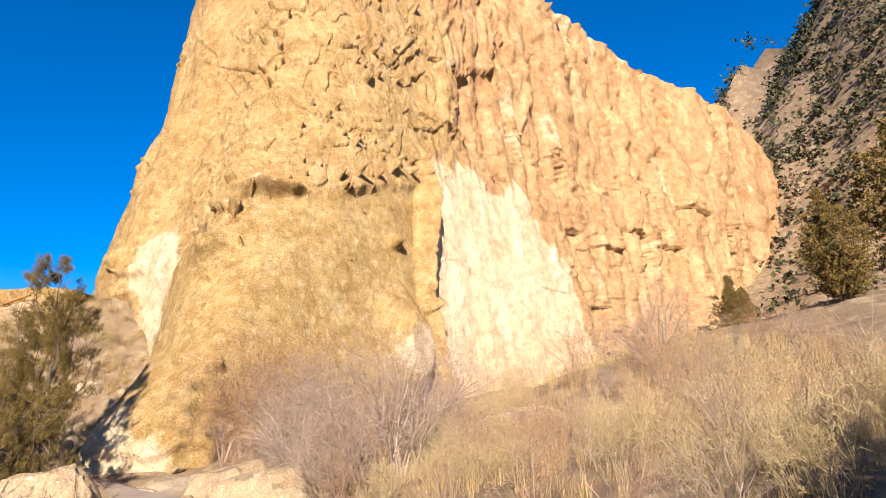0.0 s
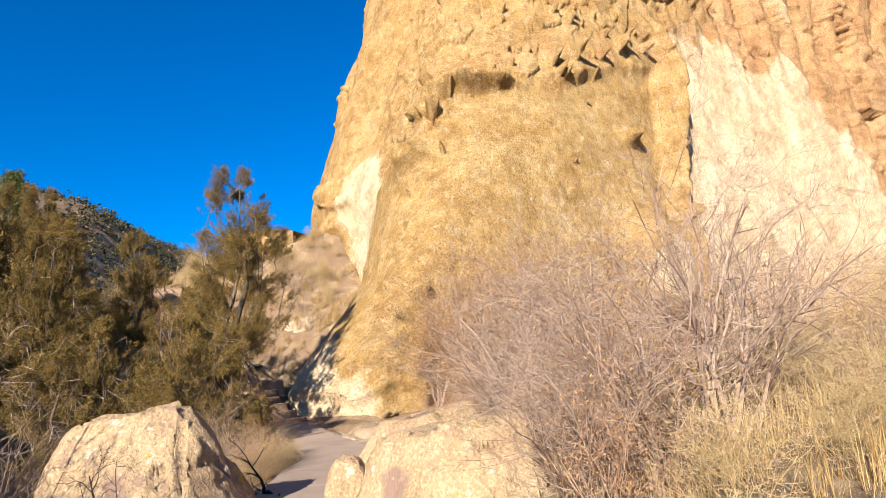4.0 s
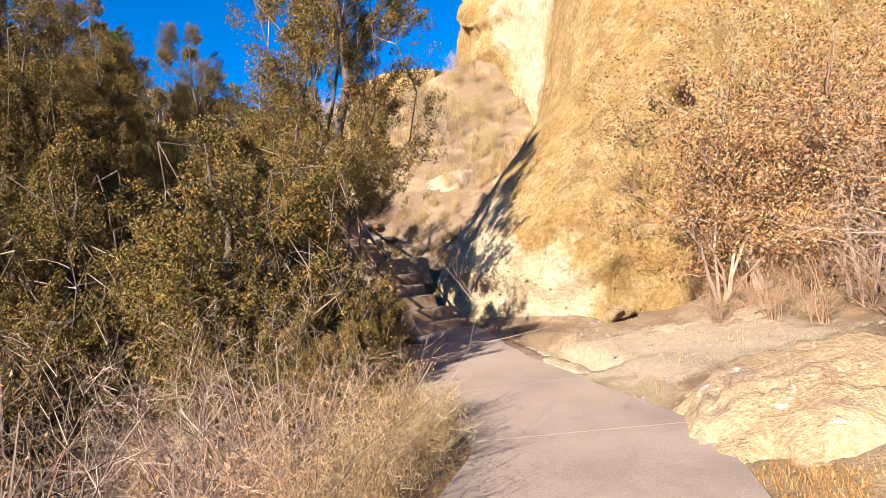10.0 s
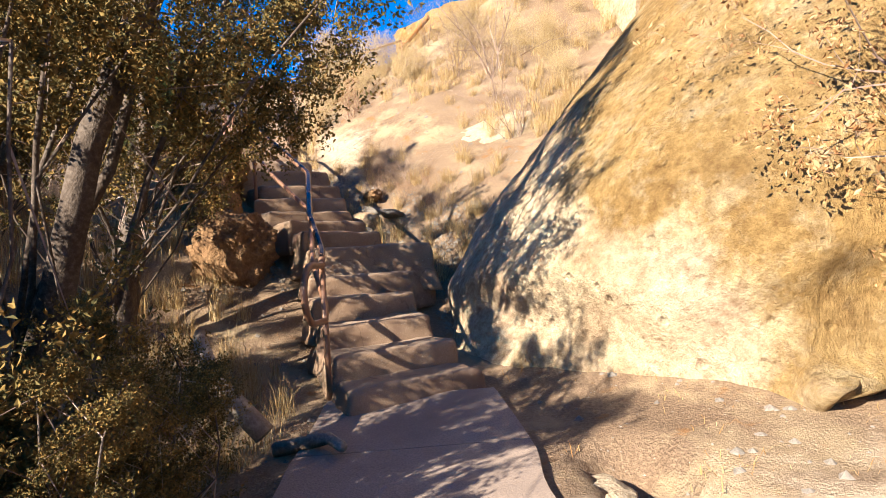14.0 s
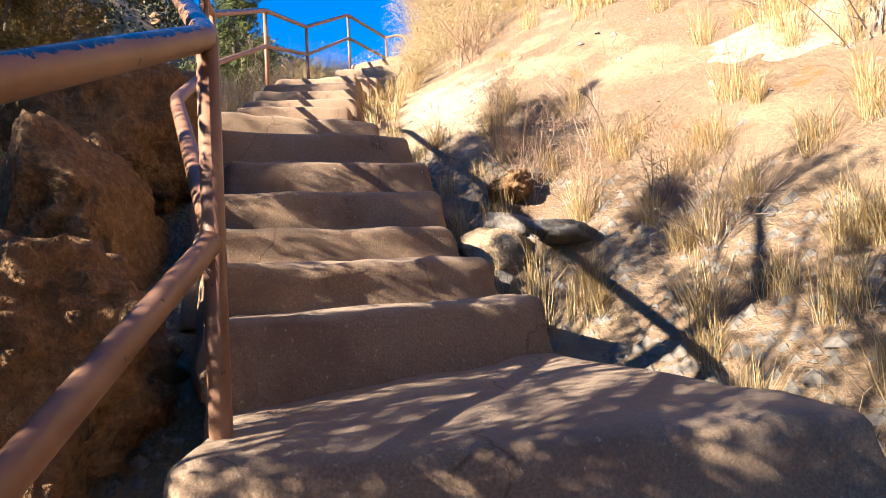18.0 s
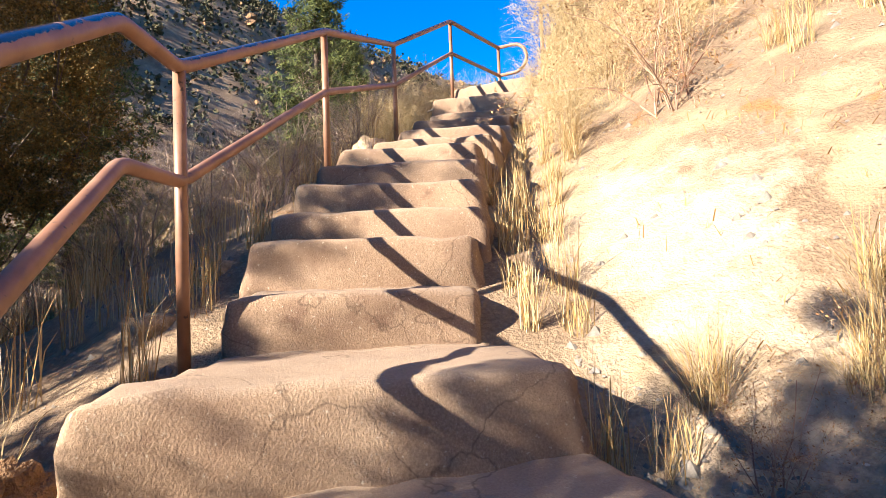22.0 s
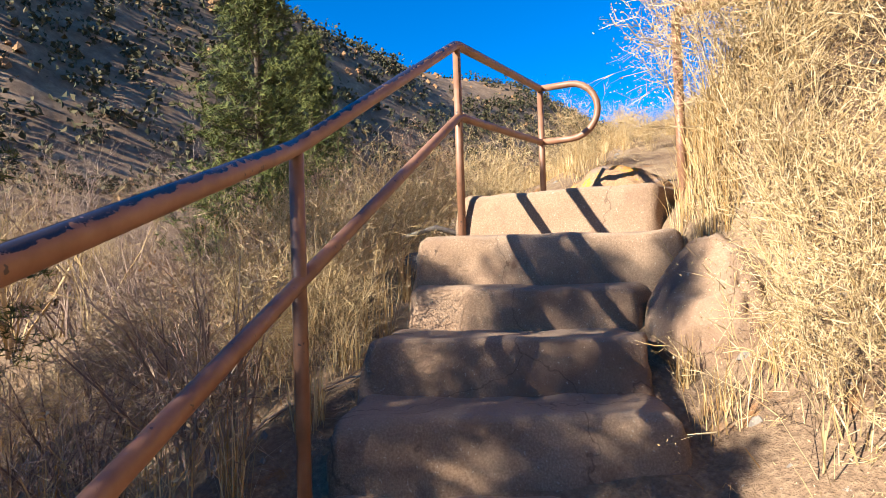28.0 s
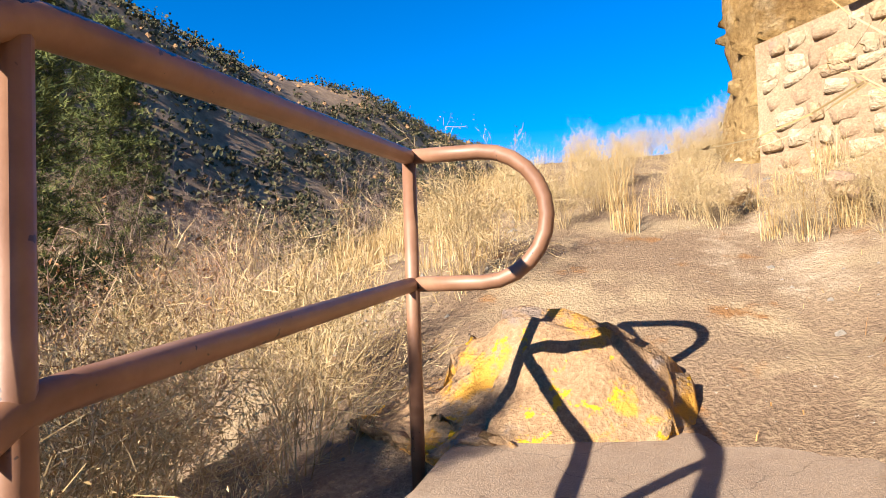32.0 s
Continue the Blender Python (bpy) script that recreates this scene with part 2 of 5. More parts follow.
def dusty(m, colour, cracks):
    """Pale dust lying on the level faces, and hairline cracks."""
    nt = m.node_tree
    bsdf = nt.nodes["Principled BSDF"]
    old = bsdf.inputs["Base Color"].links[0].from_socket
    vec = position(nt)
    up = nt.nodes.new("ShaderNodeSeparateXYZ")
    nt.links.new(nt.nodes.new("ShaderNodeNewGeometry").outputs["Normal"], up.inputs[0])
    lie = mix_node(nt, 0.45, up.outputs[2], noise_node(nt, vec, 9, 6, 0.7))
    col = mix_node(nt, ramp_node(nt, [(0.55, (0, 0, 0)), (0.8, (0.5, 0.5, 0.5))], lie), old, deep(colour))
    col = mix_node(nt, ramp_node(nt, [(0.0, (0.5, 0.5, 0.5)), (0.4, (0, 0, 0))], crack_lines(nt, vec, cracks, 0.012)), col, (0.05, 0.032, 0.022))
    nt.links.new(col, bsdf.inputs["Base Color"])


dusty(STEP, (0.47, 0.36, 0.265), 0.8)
TWIG = plain_mat("twig", [(0, (0.16, 0.10, 0.08)), (0.5, (0.32, 0.22, 0.17)), (1, (0.48, 0.37, 0.28))])
REDTWIG = plain_mat("reddish twig", [(0, (0.24, 0.12, 0.08)), (0.5, (0.38, 0.23, 0.15)), (1, (0.50, 0.36, 0.24))])
BURNT = rough_mat("charred wood", (0.012, 0.009, 0.007), (0.03, 0.02, 0.015), (0.07, 0.05, 0.04), 4.0, 30.0, 0.9, 0.01)
DEAD = rough_mat("bleached wood", (0.20, 0.15, 0.11), (0.32, 0.26, 0.20), (0.44, 0.38, 0.31), 4.0, 40.0, 0.6, 0.008)
STRAWBUSH = plain_mat("straw twig", [(0, (0.34, 0.22, 0.09)), (0.5, (0.48, 0.345, 0.17)), (1, (0.60, 0.47, 0.28))])
LEAF = plain_mat("juniper leaf", [(0.2, (0.06, 0.055, 0.016)), (0.45, (0.145, 0.105, 0.027)), (0.65, (0.28, 0.165, 0.040)), (0.85, (0.40, 0.21, 0.055))], clump=5.0)
OAKLEAF = plain_mat("withered leaf", [(0, (0.22, 0.10, 0.04)), (0.5, (0.42, 0.22, 0.09)), (1, (0.58, 0.38, 0.20))])
NEEDLE = plain_mat("pine needle", [(0, (0.035, 0.05, 0.014)), (0.5, (0.09, 0.115, 0.026)), (1, (0.20, 0.20, 0.05))])
FARLEAF = plain_mat("far brush", [(0, (0.03, 0.035, 0.015)), (0.6, (0.07, 0.065, 0.03)), (1, (0.14, 0.11, 0.05))])
BARK = rough_mat("bark", (0.06, 0.04, 0.03), (0.11, 0.08, 0.06), (0.20, 0.16, 0.13), 3.0, 30.0, 0.9, 0.02)
GRASS = plain_mat("dry grass", [(0, (0.34, 0.19, 0.06)), (0.5, (0.52, 0.35, 0.15)), (1, (0.66, 0.51, 0.28))])
STRAW = plain_mat("orange straw", [(0, (0.36, 0.17, 0.05)), (0.5, (0.48, 0.26, 0.09)), (1, (0.60, 0.40, 0.18))])
NEEDLEBED = rough_mat("needle litter", (0.26, 0.10, 0.03), (0.40, 0.18, 0.06), (0.52, 0.28, 0.11), 6.0, 70.0, 1.0, 0.02)


def sand_over(m):
    """Bleached tuff sand and dark talus over the dirt, by the ground's own values."""
    nt = m.node_tree
    bsdf = nt.nodes["Principled BSDF"]
    old = bsdf.inputs["Base Color"].links[0].from_socket
    att = nt.nodes.new("ShaderNodeAttribute")
    att.attribute_name = "sand"
    vec = position(nt)
    add = nt.nodes.new("ShaderNodeMath")
    nt.links.new(att.outputs["Fac"], add.inputs[0])
    nt.links.new(noise_node(nt, vec, 2.2, 7, 0.7), add.inputs[1])
    pale = ramp_node(nt, [(0.3, (0.30, 0.22, 0.14)), (0.6, (0.41, 0.32, 0.225))], noise_node(nt, vec, 12, 6, 0.7))
    far = nt.nodes.new("ShaderNodeAttribute")
    far.attribute_name = "talus"
    dark = ramp_node(nt, [(0.35, (0.07, 0.044, 0.028)), (0.52, (0.20, 0.13, 0.08)), (0.68, (0.34, 0.24, 0.155))], noise_node(nt, vec, 0.35, 9, 0.75))
    old = mix_node(nt, far.outputs["Fac"], old, dark)
    nt.links.new(mix_node(nt, ramp_node(nt, [(0.8, (0, 0, 0)), (1.05, (1, 1, 1))], add.outputs[0]), old, pale), bsdf.inputs["Base Color"])


sand_over(DIRT)
MORTAR = rough_mat("wall mortar", (0.26, 0.16, 0.10), (0.36, 0.24, 0.15), (0.44, 0.31, 0.20), 2.0, 50.0, 0.8, 0.02)
LOG = rough_mat("peeled log", (0.30, 0.12, 0.04), (0.44, 0.20, 0.07), (0.54, 0.28, 0.11), 4.0, 40.0, 0.6, 0.01)


def rail_mat():
    """Tan-brown pipe paint, rubbed black on top of the upper rail, chipped."""
    m, nt, bsdf = mat_new("rail paint")
    vec = position(nt)
    col = ramp_node(nt, [(0.3, (0.155, 0.072, 0.038)), (0.5, (0.205, 0.10, 0.057)), (0.7, (0.26, 0.14, 0.085))], noise_node(nt, vec, 7, 5))
    col = mix_node(nt, ramp_node(nt, [(0.68, (0, 0, 0)), (0.70, (1, 1, 1))], noise_node(nt, vec, 26, 3)), col, (0.05, 0.03, 0.025))
    att = nt.nodes.new("ShaderNodeAttribute")
    att.attribute_name = "worn"
    add = nt.nodes.new("ShaderNodeMath")
    add.operation = "ADD"
    nt.links.new(att.outputs["Fac"], add.inputs[0])
    nt.links.new(noise_node(nt, vec, 18, 6, 0.7), add.inputs[1])
    fac = ramp_node(nt, [(0.98, (0, 0, 0)), (1.03, (1, 1, 1))], add.outputs[0])
    nt.links.new(mix_node(nt, fac, col, (0.025, 0.02, 0.02)), bsdf.inputs["Base Color"])
    nt.links.new(mix_node(nt, fac, (0.5, 0.5, 0.5), (0.22, 0.22, 0.22)), bsdf.inputs["Roughness"])
    bump(nt, bsdf, noise_node(nt, vec, 60, 4), 0.12, 0.003)
    return m


RAIL = rail_mat()

# ---- plan ----
def spline(values, at):
    """Catmull-Rom through rows of values, at fractional places."""
    v = np.asarray(values, float)
    n = len(v)
    i = np.clip(np.floor(at).astype(int), 0, n - 2)
    f = (at - i).reshape((-1,) + (1,) * (v.ndim - 1))
    p0, p1, p2, p3 = v[np.maximum(i - 1, 0)], v[i], v[i + 1], v[np.minimum(i + 2, n - 1)]
    return 0.5 * (2 * p1 + (p2 - p0) * f + (2 * p0 - 5 * p1 + 4 * p2 - p3) * f**2 + (3 * p1 - p0 - 3 * p2 + p3) * f**3)


# centre of the walk: x, y, ground height, slope of the ground to its right and to its left
LINE = [(60, -150, 1.3, 0.03, 0.03), (5, -14, 1.3, 0.20, 0.05), (2.8, -8.3, 1.0, 0.20, 0.05), (2.5, -5.1, 0.7, 0.18, 0.05), (1.3, -1.6, 0.45, 0.16, 0.06),
        (0.2, 0.3, 0.3, 0.17, 0.10), (-1.6, 2.7, 0.2, 0.2, 0.1), (-3.1, 5.2, 0.15, 0.22, 0.12), (-4.3, 8.0, 0.10, 0.2, 0.3),
        (-5.2, 9.8, 0.08, 0.15, 0.45), (-6.5, 11.4, 0.13, 0.1, 0.4), (-7.7, 12.7, 0.24, 0.1, 0.15), (-8.8, 13.5, 0.34, 0.2, 0.1),
        (-10.3, 14.5, 0.65, 0.45, 0.0), (-11.7, 15.3, 1.35, 0.75, 0.0), (-13.2, 15.8, 2.2, 0.65, 0.15), (-14.6, 16.3, 2.95, 0.6, 0.3),
        (-16.0, 17.0, 3.7, 0.55, 0.45), (-17.6, 18.0, 4.45, 0.6, 0.5), (-19.0, 19.2, 5.1, 0.7, 0.55), (-20.2, 20.7, 5.85, 0.6, 0.5),
        (-20.55, 21.7, 6.08, 0.45, 0.45), (-21.0, 23.0, 6.6, 0.4, 0.4), (-23.5, 27, 8.1, 0.3, 0.5), (-40, 60, 12.0, 0.2, 0.4), (-90, 180, 14.0, 0.1, 0.2)]


LINE = LINE[:8] + [tuple(r) for r in spline(LINE, np.arange(8, 22, 1 / 3))] + LINE[22:]


def along(x, y):
    """Height of the walk's line, signed distance from it (right is positive), slopes to both sides."""
    x, y = np.asarray(x, float), np.asarray(y, float)
    best = np.full(x.shape, 1e9)
    out = [np.zeros(x.shape) for _ in range(4)]
    for a, b in zip(LINE, LINE[1:]):
        dx, dy = b[0] - a[0], b[1] - a[1]
        u = np.clip(((x - a[0]) * dx + (y - a[1]) * dy) / (dx * dx + dy * dy), 0, 1)
        ox, oy = x - a[0] - u * dx, y - a[1] - u * dy
        d = np.hypot(ox, oy)
        near = d < best
        best = np.where(near, d, best)
        side = np.sign(ox * dy - oy * dx)
        for k, v in enumerate((a[2] + u * (b[2] - a[2]), side * d, a[3] + u * (b[3] - a[3]), a[4] + u * (b[4] - a[4]))):
            out[k] = np.where(near, v, out[k])
    return out


def ground_z(x, y):
    x, y = np.asarray(x, float), np.asarray(y, float)
    z, d, sr, sl = along(x, y)
    right, left = np.maximum(d - 0.85, 0), np.maximum(-d - 0.85, 0)
    z = z + 9 * (1 - np.exp(-sr * right / 9)) - 5 * (1 - np.exp(-sl * left / 5))
    off = smooth(0.8, 2.0, np.abs(d))
    p = np.stack([x, y, 0 * x], -1)
    z = z + off * (0.25 * fbm(p * 0.35, 3) + 0.10 * fbm(p * 1.3 + 5, 3)) + (0.2 + 0.8 * off) * 0.035 * fbm(p * 5 + 2, 2)
    across = -0.95 * (x + 14) - 0.33 * (y - 16)
    hill = smooth(38, 125, across) * 60 + np.maximum(across - 125, 0) * 0.05
    rough = fbm(p * 0.02 + 3, 4) * 8 + fbm(p * 0.12, 3) * 2.2
    far = smooth(30, 90, across)
    z = z * (1 - 0.6 * far) + hill + rough * far
    east = np.exp(-((x - 85) ** 2 + (y - 75) ** 2) / (2 * 24**2))
    # hollow at the edge of the path before the cliff's foot
    tx, ty = x + 6.0, y - 12.35
    t = np.clip((-0.72 * tx + 0.695 * ty) / 2.0, 0, 1) * 2.0
    z = z - 0.30 * smooth(0.28, 0.12, np.hypot(tx + 0.72 * t, ty - 0.695 * t))
    z = z + 0.75 * np.exp(-((x + 18.45) ** 2 + (y - 21.1) ** 2) / 0.5) + 0.55 * np.exp(-((x + 18.85) ** 2 + (y - 20.8) ** 2) / 0.16)   # bank beside the landing
    return z + east * (80 + 20 * fbm(p * 0.07, 4)) + 1.6 * np.exp(-((x - 14) ** 2 + (y - 8) ** 2) / 60)


def axis(lo, hi, step, reach):
    fine = np.arange(lo, hi + 1e-6, step)
    tail = [0.0]
    while tail[-1] < reach:
        tail.append(tail[-1] * 1.07 + step * 1.5)
    tail = np.array(tail[1:])
    return np.r_[lo - tail[::-1], fine, hi + tail]


gx, gy = axis(-26, 9, 0.14, 1400), axis(-12, 30, 0.14, 1400)
X, Y = np.meshgrid(gx, gy, indexing="ij")
ground = new("ground", mesh_of("ground", np.stack([X, Y, ground_z(X, Y)], -1).reshape(-1, 3), grid_faces(len(gx), len(gy)), DIRT))
sand = 0.5 * np.exp(-(((X + 14.9) * 0.86 - (Y - 17.9) * 0.5) / 1.7) ** 2 - (((X + 14.9) * 0.5 + (Y - 17.9) * 0.86) / 0.8) ** 2) + 0.7 * np.exp(-((X + 5.2) / 2.2) ** 2 - ((Y - 13.0) / 2.0) ** 2) + 0.35 * np.exp(-((X + 20.6) / 1.5) ** 2 - ((Y - 24.5) / 2.5) ** 2)
talus = smooth(30, 55, -0.95 * (X + 14) - 0.33 * (Y - 16)) + smooth(50, 70, X)
talus = talus + 0.65 * np.exp(-((X + 12.4) / 1.3) ** 2 - ((Y - 16.9) / 0.9) ** 2)   # dark gravelly soil beside the steps
ground.data.attributes.new("talus", "FLOAT", "POINT").data.foreach_set("value", np.clip(talus, 0, 0.7).ravel().astype(np.float32))
ground.data.attributes.new("sand", "FLOAT", "POINT").data.foreach_set("value", sand.ravel().astype(np.float32))
tagged(ground, "dry sandy hillside with loose gravel and straw", "ground", kind="structure")

# ---- cliff ----
# plan of the cliff at six heights, from behind its left end round the buttress to the far right
LEVELS = [
    (-3.0, [(-19, 60), (-18, 33), (-15.2, 25.8), (-11.4, 19.0), (-11.6, 13.0), (-7.3, 13.9), (-5.8, 15.0), (-1.6, 20.0), (1.3, 25.0), (3.4, 27.8), (7.5, 32), (20, 43), (36, 54), (56, 76)]),
    (2.0, [(-19, 60), (-18, 33), (-15.0, 26.0), (-11.5, 20.8), (-10.35, 16.25), (-7.1, 14.9), (-5.7, 15.9), (-1.8, 20.6), (1.2, 24.8), (3.3, 27.8), (7.5, 32), (20, 43), (36, 54), (56, 77)]),
    (5.0, [(-19, 60), (-18.4, 33), (-15.0, 26.2), (-11.4, 22.6), (-8.9, 18.5), (-6.7, 17.0), (-5.2, 17.2), (-1.8, 21.0), (1.0, 24.9), (3.1, 28.0), (7.5, 32.3), (20, 43.5), (36, 55), (56, 78)]),
    (10.5, [(-19, 60), (-18.0, 33), (-14.9, 25.7), (-11.6, 24.3), (-7.5, 19.6), (-5.7, 19.6), (-4.2, 20.2), (-1.9, 22.0), (0.9, 25.2), (3.3, 28.8), (8, 33.5), (20.5, 44.5), (36, 56), (56, 79)]),
    (20.0, [(-18, 60), (-15.5, 34), (-12.3, 27.0), (-9.2, 25.4), (-6.2, 23.8), (-4.4, 24.0), (-2.8, 24.6), (-0.5, 26.2), (1.6, 28.2), (3.8, 31), (9, 36), (21.5, 47), (38, 58), (58, 81)]),
    (45.0, [(-16, 60), (-14, 40), (-11.2, 32), (-8.2, 30), (-5.5, 29.3), (-3.8, 29.4), (-2.0, 29.8), (0.4, 31.5), (3.0, 33.2), (6, 36), (12.5, 41.5), (25, 52), (41, 64), (60, 85)]),
]
CREST = [(0, 45), (9, 44), (10, 38.5), (11, 36.5), (12, 33), (13, 18)]   # top of the cliff along its plan


def blob(p, centre, size):
    """1 at a centre, 0 beyond about twice its size."""
    d = (p - np.array(centre)) / np.array(size)
    return np.exp(-(d**2).sum(-1))


def normals(p):
    n = np.cross(np.gradient(p, axis=0), np.gradient(p, axis=1))
    return n / (np.linalg.norm(n, axis=-1, keepdims=True) + 1e-9)


def worley(p):
    """Random number of the nearest scattered seed, and how much nearer it is than the next."""
    base = np.floor(p).astype(np.int64)
    d1, d2, val = np.full(p.shape[:-1], 9.0), np.full(p.shape[:-1], 9.0), np.zeros(p.shape[:-1])
    for dx in (-1, 0, 1):
        for dy in (-1, 0, 1):
            for dz in (-1, 0, 1):
                c = base + (dx, dy, dz)
                j = np.stack([hash3(c[..., 0] + 11 * n, c[..., 1] + 7 * n, c[..., 2] + 3 * n) for n in range(3)], -1) * 0.5 + 0.5
                d = np.linalg.norm(c + j - p, axis=-1)
                near = d < d1
                d2 = np.where(near, d1, np.minimum(d2, d))
                val = np.where(near, hash3(c[..., 0] + 91, c[..., 1] + 17, c[..., 2] + 53), val)
                d1 = np.where(near, d, d1)
    return val, d2 - d1, d1


def dents(p, chance, radius, seed):
    """Round hollows at some of the seeds scattered one to a cell: 1 at their middle."""
    val, _, d = worley(p + seed)
    r = radius * (0.6 + 0.4 * np.abs(vnoise(p * 0.7 + seed)))
    return np.where(val > chance, smooth(r, r * 0.7, d), 0.0)


def pits(p, freq, level, depth, seed, tall=1.0):
    """Depth of scattered holes."""
    n = vnoise(p * np.array([freq, freq, freq * tall]) + seed)
    return depth * smooth(level, level + 0.12, n)


u = np.concatenate([np.linspace(0, 1.6, 20, endpoint=False), np.linspace(1.6, 3.4, 150, endpoint=False), np.linspace(3.4, 8.2, 330, endpoint=False),
                    np.linspace(8.2, 12, 230, endpoint=False), np.linspace(12, 13, 30)])
v = np.concatenate([np.linspace(0, 0.27, 150, endpoint=False), np.linspace(0.27, 0.62, 230, endpoint=False), np.linspace(0.62, 1, 70)])
plan, heights = np.array([c for _, c in LEVELS], float), np.array([h for h, _ in LEVELS])
rows = np.stack([spline(p, u) for p in plan])
top = np.interp(u, *zip(*CREST)) + 1.6 * fbm(np.stack([u * 3, 0 * u, 0 * u], -1), 4)
zz = heights[0] + (top[:, None] - heights[0]) * v[None, :]
lv = np.interp(zz, heights, np.arange(len(heights)))
k = np.floor(lv).astype(int).clip(0, len(heights) - 2)
f = (lv - k)[..., None]
ui = np.arange(len(u))[:, None] * np.ones_like(k)
xy = rows[k, ui] * (1 - f) + rows[k + 1, ui] * f
pts = np.concatenate([xy, zz[..., None]], -1)
nrm = -normals(pts)
U = u[:, None] * np.ones_like(zz)
lip = 12.7 + 0.42 * (pts[..., 0] + 2.5) + 0.7 * fbm(pts * 0.4, 3)   # upper edge of the smooth golden buttress
slab_face = smooth(3.0, 3.6, U) * (1 - smooth(8.3, 8.4, U + 0.06 * fbm(pts * 0.5, 3))) * (1 - smooth(-0.3, 0.25, zz - lip))
spill = smooth(8.55, 8.7, U) * (1 - smooth(0, 0.18, U - 10.15 - 0.03 * (16 - zz) + 0.3 * fbm(pts * (0.3, 0.3, 0.12) + 7, 4))) * (1 - smooth(15.0, 18.5, zz + 2.5 * fbm(pts * (0.5, 0.5, 0.1) + 2, 3)))   # white wall beside it
hollow = np.minimum(1, 1.5 * blob(pts, (-11.3, 23.8, 10.3), (1.9, 1.9, 1.6)))   # pale scar on the shoulder
wild = (1 - 0.95 * slab_face) * (1 - 0.85 * spill) * (1 - 0.6 * hollow)
warp = pts + 0.5 * np.stack([fbm(pts * 0.25 + 3, 3), fbm(pts * 0.25 + 31, 3), fbm(pts * 0.25 + 61, 3)], -1)
bulk = 0.55 * fbm(pts * (0.14, 0.14, 0.06), 3) + 0.22 * fbm(warp * (0.45, 0.45, 0.3) + 9, 4)
over = zz - lip
high = smooth(3.0, 9.0, over)
rag = warp + 0.12 * np.stack([fbm(pts * 2.2 + 3, 3), fbm(pts * 2.2 + 13, 3), fbm(pts * 2.2 + 23, 3)], -1)
flute = smooth(8.4, 9.2, U) * (1.3 * (0.5 - np.abs(vnoise(warp * (0.28, 0.28, 0.04) + 70))) + 0.7 * (0.5 - np.abs(vnoise(warp * (0.7, 0.7, 0.1) + 80))) + 0.35 * (0.5 - np.abs(vnoise(rag * (1.5, 1.5, 0.3) + 60)))) + (1 - smooth(8.4, 9.2, U)) * high * 0.5 * (0.5 - np.abs(vnoise(warp * (0.5, 0.5, 0.12) + 66)))
bv, be, _ = worley(rag * (0.30, 0.30, 0.2) + 5)
sv, se, _ = worley(warp * (0.9, 0.9, 0.75) + 25)
crack = -0.16 * smooth(0.04, 0.0, be) * smooth(0.0, 0.3, vnoise(pts * 0.3 + 44))
chips = (0.2 + 0.8 * smooth(2.9, 3.7, U)) * ((0.22 + 0.2 * smooth(8.4, 9.0, U)) * bv + 0.14 * sv + 0.16 * fbm(warp * (1.6, 1.6, 1.0) + 12, 5, 0.62))
band = np.exp(-((over - 1.4) / 1.3) ** 2) * smooth(3.4, 4.2, U) * (1 - smooth(8.3, 8.6, U))   # row of pockets over the buttress
holes = (0.3 + 0.7 * smooth(3.3, 4.2, U)) * (0.7 * dents(rag * (1.0, 1.0, 0.8), -0.2, 0.36, 5) * band + 0.55 * dents(rag * (1.7, 1.7, 1.3), 0.0, 0.34, 15) * (0.25 + 0.6 * smooth(-0.1, 0.25, vnoise(pts * 0.35 + 21)) + 0.4 * band) * (over > -0.2)
         + 0.6 * dents(rag * (0.62, 0.62, 0.42), 0.45, 0.28, 25)) * wild + 0.6 * dents(rag * 1.2, 0.3, 0.17, 33) * slab_face * smooth(-5.5, -1.5, over)
split = np.exp(-((U - 8.47 + 0.09 * fbm(pts * (0.3, 0.3, 0.25) + 15, 3)) / 0.07) ** 2) * smooth(19, 14, zz)
shift = (bulk + flute + crack + chips) * wild - holes - 1.3 * split - 0.12 * band * wild + slab_face * (0.12 * fbm(pts * 0.4, 3) + 0.03 * fbm(pts * 3, 3)) + 0.18 * spill * (0.5 - np.abs(vnoise(pts * (0.5, 0.5, 0.05) + 4))) - 0.5 * hollow
for centre, size, depth in (((-7.2, 17.25, 4.4), (0.35, 0.6, 0.12), 0.6), ((-6.8, 16.9, 3.8), (0.25, 0.6, 0.16), 0.35), ((-5.8, 16.1, 4.1), (0.22, 0.5, 0.18), 0.6),
                            ((0.8, 24.6, 5.0), (1.1, 1.6, 2.2), 1.5), ((-5.7, 15.3, 1.2), (0.3, 0.6, 1.0), 0.5), ((-6.3, 14.6, 0.55), (0.28, 0.5, 0.07), 0.3),
                            ((-6.6, 14.3, 0.5), (0.12, 0.5, 0.12), 0.3), ((0.7, 24.7, 10.8), (0.25, 0.8, 0.3), 0.7), ((-7.1, 19.3, 9.6), (0.5, 0.9, 0.5), 0.6), ((-5.7, 21.1, 12.6), (0.9, 1.2, 0.25), 0.9),
                            ((-4.2, 21.4, 12.7), (0.8, 1.2, 0.2), 0.8), ((-14.6, 25.5, 10.9), (0.5, 1.0, 0.4), 0.5), ((-13.6, 25.4, 8.8), (0.8, 1.2, 0.6), 0.6), ((-12.6, 24.8, 9.9), (1.2, 1.2, 0.3), 0.4)):
    shift = shift - depth * np.minimum(blob(pts, centre, size) * 1.6, 1)
